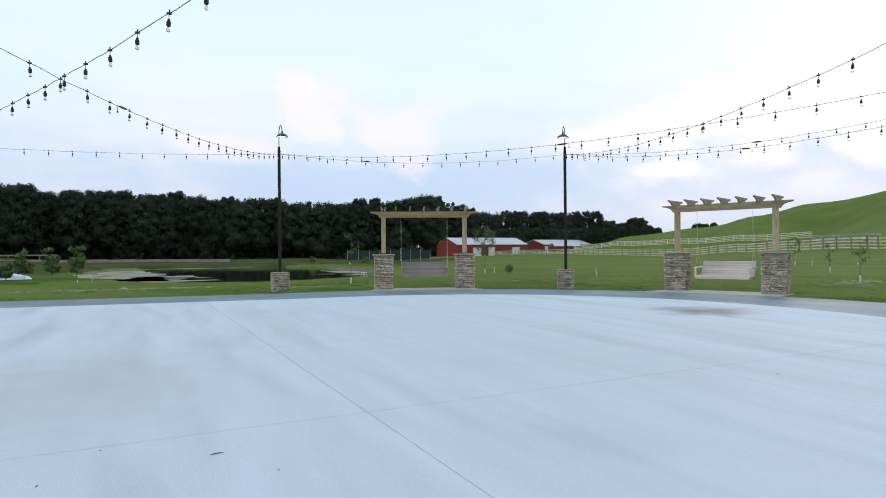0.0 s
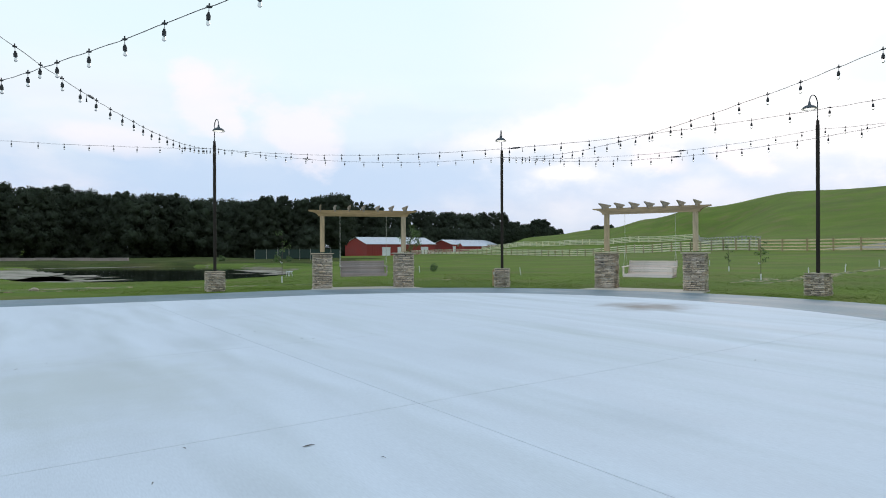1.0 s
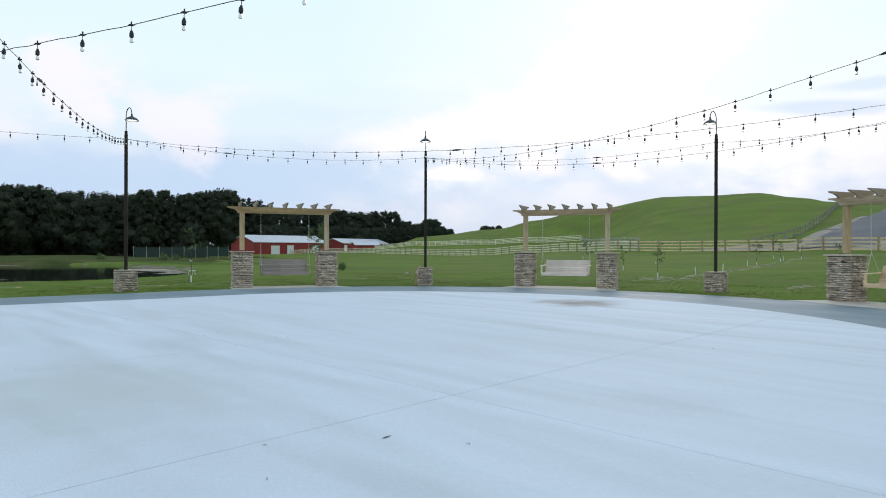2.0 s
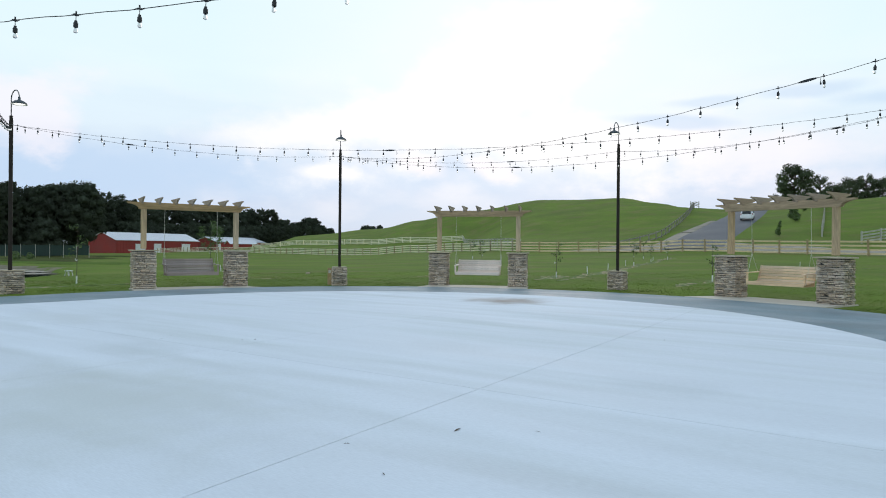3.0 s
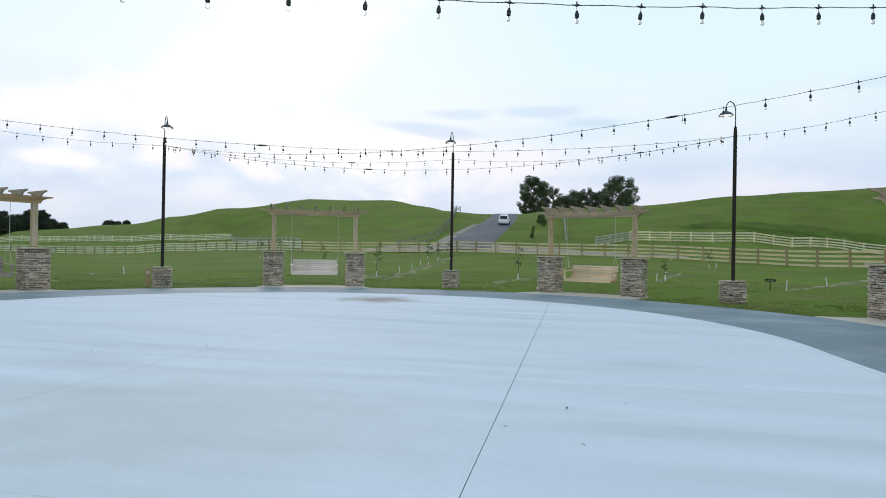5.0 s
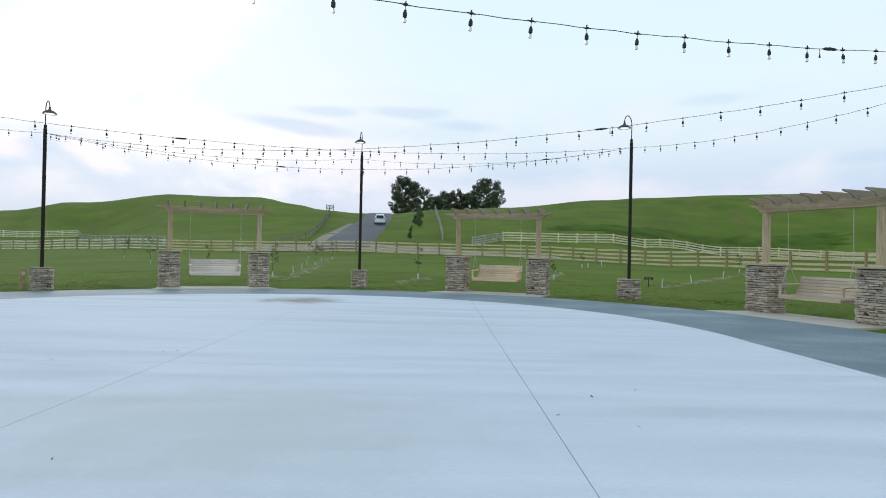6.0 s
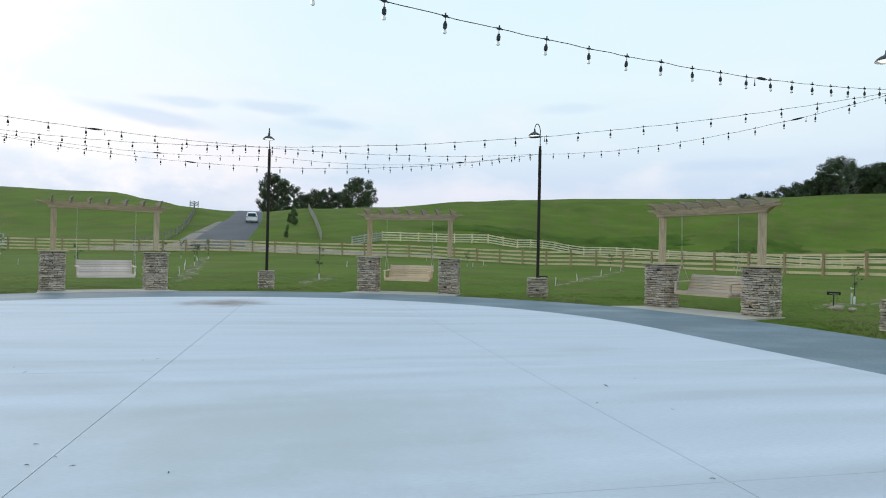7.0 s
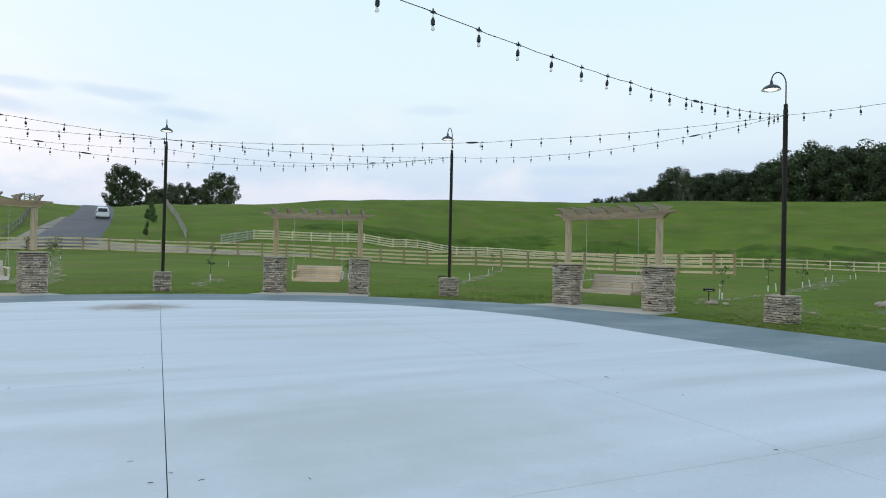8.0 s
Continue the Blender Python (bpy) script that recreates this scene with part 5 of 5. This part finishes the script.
def sapling(x, y, h, leafy, seed, guard=True):
    r = random.Random(seed)
    h *= 0.78 if guard else 1.0
    ob = empty("sapling", pose(x, y, land(x, y), 0, 0, r.uniform(0, 360)))
    bm = bmesh.new()
    lean = r.uniform(-0.05, 0.05) * h
    tube(bm, [(0, 0, -0.1), (lean * 0.3, 0, h * 0.5), (lean, 0, h)], [0.013, 0.009, 0.003], 6)
    centres = []
    for k in range(int(6 + 6 * leafy) if leafy < 0.95 else 20):
        z = h * lerp(r.random(), 0.35, 0.92)
        a = r.uniform(0, 6.28)
        l = h * r.uniform(0.08, 0.17) * (0.7 + leafy * 0.8)
        e = (l * math.cos(a), l * math.sin(a), z + l * 0.9)
        twig = bmesh.new()
        tube(twig, [(lean * z / h, 0, z), e], [0.006, 0.003], 4)
        part("branch", twig, M["bark"], ob)
        centres.append((*e, 0.09 + 0.12 * leafy * h / 2))
    part("trunk", bm, M["bark"], ob)
    if not guard:
        centres += [(x * 0.7, y * 0.7, z * 0.6, rad * 1.5) for x, y, z, rad in centres]
    share("crown", leaf_mesh("crown", leaf_cloud(centres, 0.045 if guard else 0.10, int(30 + (1600 if not guard else 220 if leafy < 0.9 else 1100) * leafy), seed, 0.8, 0.1), M["leaf_young"]), ob, Matrix())
    if guard:
        bm = bmesh.new()
        lathe(bm, [(0.024, 0.0), (0.026, 0.24), (0.022, 0.26)], 10)
        part("trunk_guard", bm, M["white"], ob, "white plastic guard", smooth=True)
        bm = bmesh.new()
        tube(bm, [(0.0, 0.02, h * 0.42), (0.09, 0.04, h * 0.40), (0.13, 0.03, h * 0.44)], 0.012, 5)
        part("tie", bm, M["white"], ob, "white tie tape")
    return tagged(ob, "thin young fruit tree with a white trunk guard" if guard else "bushy young tree in rough grass", "sapling", "orchard saplings")


for i, (x, y, h, lf, gd) in enumerate([(13.7, 22.6, 3.0, 1.0, True), (3.6, 16.1, 2.5, 0.35, True), (17.5, 4.3, 2.0, 0.25, True), (17.6, -1.9, 1.9, 0.2, True), (5.9, -16.9, 1.5, 0.1, True), (8.7, -22.7, 1.8, 0.2, True), (9.9, -26.5, 1.7, 0.2, True), (11.9, -31.1, 1.8, 0.3, True), (15, -38, 1.7, 0.3, True),
                                       (28.5, -31.6, 2.1, 0.4, True), (33.5, -34, 2.1, 0.6, True), (19.1, -8.0, 1.1, 0.15, True), (33.5, 5.7, 1.9, 0.5, True), (42.5, 7.0, 1.9, 0.4, True), (47.3, 6.9, 2.0, 0.4, True), (49, 9.4, 2.0, 0.4, True), (29.8, -21.6, 1.5, 0.3, True), (36.7, -13.3, 1.6, 0.4, True),
                                       (-9.6, 32.6, 1.5, 0.9, False), (-8.2, 31.6, 1.6, 0.8, False), (-11.2, 31.8, 1.3, 0.9, False), (-12.6, 31.6, 1.2, 0.9, False), (-10.2, 31.2, 0.9, 0.9, False), (-7.2, 33.8, 1.8, 0.8, False), (31.5, 16.0, 2.0, 0.5, True), (24.5, 9.6, 1.7, 0.3, True), (42, 23, 2.2, 0.7, True)]):
    sapling(x, y, h, lf, 100 + i, gd)

bm = bevelled(0.035, 0.035, 0.42, 0.005)
stake_mesh = bpy.data.meshes.new("stake")
bm.to_mesh(stake_mesh)
bm.free()
stake_mesh.materials.append(M["white"])
r = random.Random(31)
for x, y in [(16.1, 15.9), (31.9, 15.2), (21.2, 4.3), (26.3, 5.0), (33.7, 6.3), (44.6, 7.4), (18.6, -7.6), (50.5, -12.8), (15.1, -11.5), (18.5, -14), (22.8, -17.4), (29.7, -22.3), (36.5, -13.7), (41.9, -16.1), (31.1, -3.9), (6.1, -17.0), (8.5, -22.9), (9.7, -26.7), (11.7, -31.3), (14.8, -38.2), (14.2, 22.4), (-6.7, 27.1), (-6.1, 27.4), (0.2, 25.6)]:
    ob = new("marker_stake", stake_mesh)
    ob.matrix_basis = pose(x, y, land(x, y) + (0.15 if y < 25.7 else -0.05), r.uniform(-7, 7), r.uniform(-7, 7), r.uniform(0, 90))
    tagged(ob, "short white marker stake pushed into the lawn", "stake", "marker stakes")

# shrub on the lawn
cl = [(r.uniform(-0.35, 0.35), r.uniform(-0.35, 0.35), r.uniform(0.2, 0.5), 0.25) for _ in range(7)]
shrub_mesh = leaf_mesh("shrub", leaf_cloud(cl, 0.07, 420, 77), M["leaf_young"])
for x, y, s in [(15.5, 22.7, 0.85), (20.6, 62.0, 1.6), (23.5, 66, 1.4), (14, 61.0, 1.3)]:
    ob = new("shrub", shrub_mesh)
    ob.matrix_basis = pose(x, y, land(x, y) - 0.05) @ Matrix.Scale(s, 4)
    tagged(ob, "small round dark green shrub on the lawn", "shrub")


def placard(x, y, h, w, mat, label, yaw):
    ob = empty("garden_sign", pose(x, y, land(x, y), 0, 0, yaw))
    part("stake", bevelled(0.03, 0.03, h + 0.1, 0.004), M["black"], ob, m=pose(0, 0, h / 2 - 0.1))
    part("panel", bevelled(0.025, w, 0.09, 0.005), mat, ob, m=pose(-0.02, 0, h - 0.07, 0, -20, 0))
    for k in range(2):
        part("text_bar", bevelled(0.004, w * 0.7, 0.014, 0.001), M["white"] if mat is M["black"] else M["black"], ob, m=pose(-0.035 - 0.014 * (1 - k), 0, h - 0.085 + 0.03 * k, 0, -20, 0))
    return tagged(ob, label, "sign")


placard(5.0, -15.3, 0.46, 0.32, M["black"], "small dark placard on a stake in the lawn", -40)
placard(0.93, 25.0, 0.45, 0.5, M["white"], "small white notice on a stake at the pond", -100)
placard(15.2, -11.0, 0.42, 0.34, M["black"], "small dark placard on a stake by a soil row", -20)


def rock(x, y, s, seed):
    rr = random.Random(seed)
    bm = bmesh.new()
    bmesh.ops.create_icosphere(bm, subdivisions=2, radius=1)
    for v in bm.verts:
        k = 1 + 0.28 * noise.noise(v.co * 1.3 + Vector((seed, 0, 0)))
        v.co = Vector((v.co.x * k, v.co.y * k * 0.8, v.co.z * k * 0.55))
    return tagged(part("rock", bm, M["rock"], m=pose(x, y, land(x, y) + s * 0.2, 0, 0, rr.uniform(0, 360)) @ Matrix.Scale(s, 4)), "pale rounded rock half sunk in grass", "rock", "rocks")


for i, (x, y, s) in enumerate([(4.3, -14.7, 0.16), (4.6, -14.9, 0.12), (4.1, -15.0, 0.13), (4.75, -15.3, 0.1), (2.5, -20, 0.28), (2.9, -20.2, 0.2), (15.0, 16.6, 0.12), (-4.6, 16.9, 0.14)]):
    rock(x, y, s, i + 0.5)

# stub of a timber post and a coiled hose box behind one plinth
ob = empty("hose_post", pose(8.62, 9.0, land(8.62, 9.0), 0, 0, 40))
part("post", bevelled(0.14, 0.14, 0.62, 0.012), M["timber"], ob, m=pose(0, 0, 0.27))
part("tap", bevelled(0.05, 0.08, 0.1, 0.01), M["chain"], ob, "galvanised tap", m=pose(-0.09, 0, 0.45))
tagged(ob, "short brown timber tap post in the grass", "post")

# ---- things round the pond ----
ob = empty("retaining_wall", pose(-15.7, 102, land(-15.7, 102)))
p, q = Vector((-36, 120, 0)), Vector((6.8, 75, 0))
for k in range(24):
    a, c = p.lerp(q, k / 24), p.lerp(q, (k + 0.985) / 24)
    d = c - a
    mid = (a + c) / 2
    m = Matrix.Translation((mid.x + 15.7, mid.y - 102, 0.18 + 0.03 * (k % 2) - 0.0)) @ pose(0, 0, 0, 0, 0, math.degrees(math.atan2(d.y, d.x)))
    part("wall_block", bevelled(d.length, 0.4, 0.7, 0.02), M["pink_stone"], ob, m=m)
tagged(ob, "long low pale retaining wall beyond the pond", "wall")

ob = empty("windscreen_fence", pose(31, 105, land(31, 105)))
p, q = Vector((32.7, 106.9, 0)), Vector((51, 108.5, 0))
n = 8
for k in range(n + 1):
    a = p.lerp(q, k / n) - Vector((31, 105, 0))
    bm = bmesh.new()
    tube(bm, [(0, 0, -0.4), (0, 0, 2.05)], 0.04, 8)
    part("post", bm, M["fence_grey"], ob, "dull grey post", m=Matrix.Translation(a))
    if k < n:
        c = p.lerp(q, (k + 1) / n) - Vector((31, 105, 0))
        d = c - a
        part("screen_panel", bevelled(d.length - 0.1, 0.02, 1.75, 0.004), M["mesh_green"], ob, m=Matrix.Translation((a + c) / 2 + Vector((0, 0, 1.0))) @ pose(0, 0, 0, 0, 0, math.degrees(math.atan2(d.y, d.x))))
tagged(ob, "chain-link fence hung with dark green windscreen", "fence")

ob = empty("timber_steps", pose(-27.7, 124, land(-27.7, 124), 0, 0, 8))
for k in range(6):
    part("tread", bevelled(2.2, 0.4, 0.08, 0.01), M["pink_stone"], ob, m=pose(2 - k * 0.55, 0, 0.6 + k * 0.42))
for s in (-1, 1):
    bm = bmesh.new()
    tube(bm, [(2.6, s * 0.3, -0.2), (-1.3, s * 0.3, 2.7)], 0.09, 6)
    part("stringer", bm, M["post"], ob)
tagged(ob, "open timber steps rising at the wood's edge", "steps")
ob = empty("timber_deck", pose(-21.4, 124, land(-21.4, 124), 0, 0, 4))
part("deck", bevelled(10, 2.2, 0.22, 0.02), M["pink_stone"], ob, m=pose(0, 0, 0.75))
for k in range(5):
    part("leg", bevelled(0.2, 0.2, 1.2, 0.01), M["post"], ob, m=pose(-4.6 + 2.3 * k, -0.8, 0.2))
tagged(ob, "long low timber deck beside the steps", "deck")

bm = bmesh.new()
bmesh.ops.create_grid(bm, x_segments=24, y_segments=14, size=1)
for v in bm.verts:
    e = max(0, 1 - (abs(v.co.x) ** 3 + abs(v.co.y) ** 3))
    v.co = Vector((v.co.x * 2.6, v.co.y * 1.3, 0.42 * e ** 0.4 + 0.14 * noise.noise((v.co.x * 3, v.co.y * 3, 2)) * e - 0.06))
tagged(part("covered_boat", bm, M["tarp"], smooth=True, m=pose(-11.9, 33.4, land(-11.9, 33.4), 0, 0, 20)), "low boat under a white tarpaulin by the pond", "boat")

ob = empty("lawn_stool", pose(6.4, 22.5, land(6.4, 22.5), 0, 0, 25) @ Matrix.Scale(0.62, 4))
part("seat", bevelled(0.5, 0.32, 0.05, 0.01), M["white"], ob, m=pose(0, 0, 0.36))
for sx in (-1, 1):
    for sy in (-1, 1):
        part("leg", bevelled(0.035, 0.035, 0.42, 0.005), M["white"], ob, m=pose(sx * 0.19, sy * 0.12, 0.17, sy * 8, -sx * 8, 0))
tagged(ob, "small white stool standing on the grass", "stool")

# ---- along the lane ----
fence("lane_rail", [(72, 19.0), (84.6, 16.8), (109.6, 19.0), (130, 22.0), (147, 25.0)], 2.6, 2, 1.1, M["rail_grey"], M["rail_grey"], "weathered rail fence climbing beside the lane", False)
fence("lane_rail", [(78, -3.2), (99.6, -2.7), (118, -2.1), (140, -1.5)], 2.6, 3, 1.2, M["gravel"], M["fence_grey"], "pale rail fence climbing the other side of the lane", False)
# pale wings of a gateway at the head of that rail
ob = empty("gate_wing", pose(149, 25.3, land(149, 25.3), 0, 0, 100))
for sx in (-1, 1):
    part("post", bevelled(0.16, 0.16, 1.9, 0.015), M["fence_grey"], ob, m=pose(sx * 0.9, 0, 0.75))
    for k in range(3):
        part("board", bevelled(1.15, 0.05, 0.2, 0.01), M["fence_grey"], ob, m=pose(sx * 0.48, 0, 0.55 + 0.38 * k, 0, sx * 20, 0))
tagged(ob, "pale board gateway wings at the top of the lane", "gate")

bm = bmesh.new()
spots = [(lerp(k / 6, -0.32, 0.32) * (1 - abs(k / 6 - 0.45)), 0.1 * (k % 2), 0.35 + 0.22 * k, 0.30 - 0.028 * k) for k in range(7)]
tube(bm, [(0, 0, -0.2), (0, 0, 1.6)], [0.03, 0.01], 6)
pm = bpy.data.meshes.new("trunk")
bm.to_mesh(pm)
bm.free()
pm.materials.append(M["bark"])
cm = leaf_mesh("crown", leaf_cloud(spots, 0.10, 700, 5, 0.8, 0.1), M["leaf_young"])
for x, y, s in [(79.9, 1.4, 1.1), (97.4, 0.9, 1.6), (101, 1.3, 2.0), (119, 1.2, 1.3)]:
    ob = empty("young_tree", pose(x, y, land(x, y), 0, 0, x * 31 % 360) @ Matrix.Scale(s, 4))
    share("trunk", pm, ob, Matrix())
    share("crown", cm, ob, Matrix())
    tagged(ob, "slim young tree on the grassy bank by the lane", "tree", "young trees by the lane")

# ---- litter on the terrace ----
for i, (x, y) in enumerate([(-3.876, -4.113), (-5.31, -0.05), (-5.04, 0.15), (-1.99, 0.15), (-2.4, 1.35), (-6.2, -3.55), (-5.48, -0.19), (-2.68, 1.145), (-5.66, -0.71), (-4.78, -4.22), (-3.6, -4.57), (-2.1, 0.27), (-1.1, 0.15), (-5.43, 0.05), (-4.51, -3.71), (1.2, -4.2), (3.0, 1.1)]):
    bm = bmesh.new()
    s = 0.009 if i else 0.022
    a = [bm.verts.new(p) for p in [(-s, 0, 0.006), (-s * 0.4, s * 0.4, 0.012), (s * 0.5, s * 0.35, 0.016), (s * 1.2, 0, 0.008), (s * 0.5, -s * 0.35, 0.014), (-s * 0.4, -s * 0.35, 0.010)]]
    c = [bm.verts.new((v.co.x, v.co.y, v.co.z - 0.003)) for v in a]
    bm.faces.new(a)
    bm.faces.new(c[::-1])
    for k in range(6):
        bm.faces.new((a[k], c[k], c[(k + 1) % 6], a[(k + 1) % 6]))
    bmesh.ops.recalc_face_normals(bm, faces=bm.faces[:])
    tagged(part("dry_leaf", bm, M["bark"], m=pose(x, y, 0.0, 0, 0, 47 * i) @ Matrix.Diagonal((1.7, 0.7, 0.5, 1))), "curled dry brown leaf on the concrete", "leaf", "dry leaves")

# ---- grass blades beside the terrace ----
g = np.random.default_rng(12)
N = 90000
ang = np.radians(g.uniform(-118, 128, N))
rad = 10.85 + 13 * g.random(N) ** 1.7
gx, gy = rad * np.cos(ang), rad * np.sin(ang)
keep = []
for x, y in zip(gx, gy):
    if x < 0 and 0.16 * -x + 10.9 > y > -(10.9 - 0.05 * x):
        continue
    for a, _ in SWINGS:
        ca, sa = math.cos(radians(a)), math.sin(radians(a))
        u, v = x * ca + y * sa, -x * sa + y * ca
        if u < 12.45 and abs(v) < 1.95:
            break
    else:
        keep.append((x, y, land(x, y)))
K = np.array(keep)
n = len(K)
verts = np.zeros((n, 3, 3, 3))
tuft = np.array([max(0, noise.noise((x * 0.9, y * 0.9, 5.5))) for x, y, _ in keep])
for b in range(3):
    d = g.uniform(0, 2 * np.pi, n)
    h = g.uniform(0.014, 0.040, n) * (1 + 1.3 * np.exp(-np.abs(np.hypot(K[:, 0], K[:, 1]) - 10.85) / 0.18)) * (0.75 + 0.9 * tuft)
    w = g.uniform(0.005, 0.011, n)
    off = g.normal(size=(n, 2)) * 0.03
    base = K + np.c_[off, np.full(n, -0.01)]
    verts[:, b, 0] = base + np.c_[np.cos(d) * w, np.sin(d) * w, np.zeros(n)]
    verts[:, b, 1] = base - np.c_[np.cos(d) * w, np.sin(d) * w, np.zeros(n)]
    verts[:, b, 2] = base + np.c_[np.sin(d) * h * 0.6, np.cos(d) * h * 0.6, h]
me = bpy.data.meshes.new("grass_blades")
flat = verts.reshape(-1, 3)
me.from_pydata(flat.tolist(), [], np.arange(len(flat)).reshape(-1, 3).tolist())
me.materials.append(M["blade"])
tagged(new("grass_blades", me), "short green grass blades along the terrace", "grass", kind="stuff")

# ---- concrete slabs, last because they are many ----
terrace = tagged(empty("terrace_floor"), "pale broom-finished concrete terrace with sawn joints", "paving", kind="structure")
bm = bmesh.new()
prism(bm, rim(R_IN - 0.002, -0.03), 0.2)
part("joint_bed", bm, M["joint"], terrace)
GAP = 0.003
XS = [-2.74 + 3.51 * i for i in range(-4, 5)]
YS = [-3.62 + 3.59 * j for j in range(-4, 5)]
for xa, xb in zip(XS, XS[1:]):
    for ya, yb in zip(YS, YS[1:]):
        x0, x1, y0, y1 = xa + (GAP if abs(xa + 2.74) < 1 else 0.0016), xb - (GAP if abs(xb + 2.74) < 1 else 0.0016), ya + GAP, yb - GAP
        bm = bmesh.new()
        bm.faces.new([bm.verts.new(p) for p in rim(R_IN, 0.0)])
        for co, no in (((x0, 0, 0), (-1, 0, 0)), ((x1, 0, 0), (1, 0, 0)), ((0, y0, 0), (0, -1, 0)), ((0, y1, 0), (0, 1, 0))):
            bmesh.ops.bisect_plane(bm, geom=bm.verts[:] + bm.edges[:] + bm.faces[:], plane_co=co, plane_no=no, clear_outer=True)
        if not bm.faces:
            bm.free()
            continue
        r = bmesh.ops.extrude_face_region(bm, geom=bm.faces[:])
        bmesh.ops.translate(bm, vec=(0, 0, -0.1), verts=[v for v in r["geom"] if isinstance(v, bmesh.types.BMVert)])
        bmesh.ops.recalc_face_normals(bm, faces=bm.faces[:])
        part("slab", bm, M["concrete"], terrace)

# ---- stone piers ----
col = pier(COL_W, 1.13, True, 3, "square column of stacked brown ledge stone with a flat cap")
tagged(col, group="stone columns")
first = True
for a, _ in SWINGS:
    for s in (-1, 1):
        m = station(a) @ pose(0, s * COL_S, -0.09, 0, 0, 90 * (s + 1) + (0 if a > 0 else 90))
        if first:
            col.matrix_basis = m
            first = False
        else:
            copy_thing(col, m)
pl = pier(0.52, 0.62, False, 9, "low square plinth of stacked ledge stone under a lamp post", "plinth")
tagged(pl, group="lamp plinths")
for i, (x, y) in enumerate(LAMPS.values()):
    m = pose(x, y, -0.105, 0, 0, facing(x, y) + 90 * (i % 4))
    if i:
        copy_thing(pl, m)
    else:
        pl.matrix_basis = m
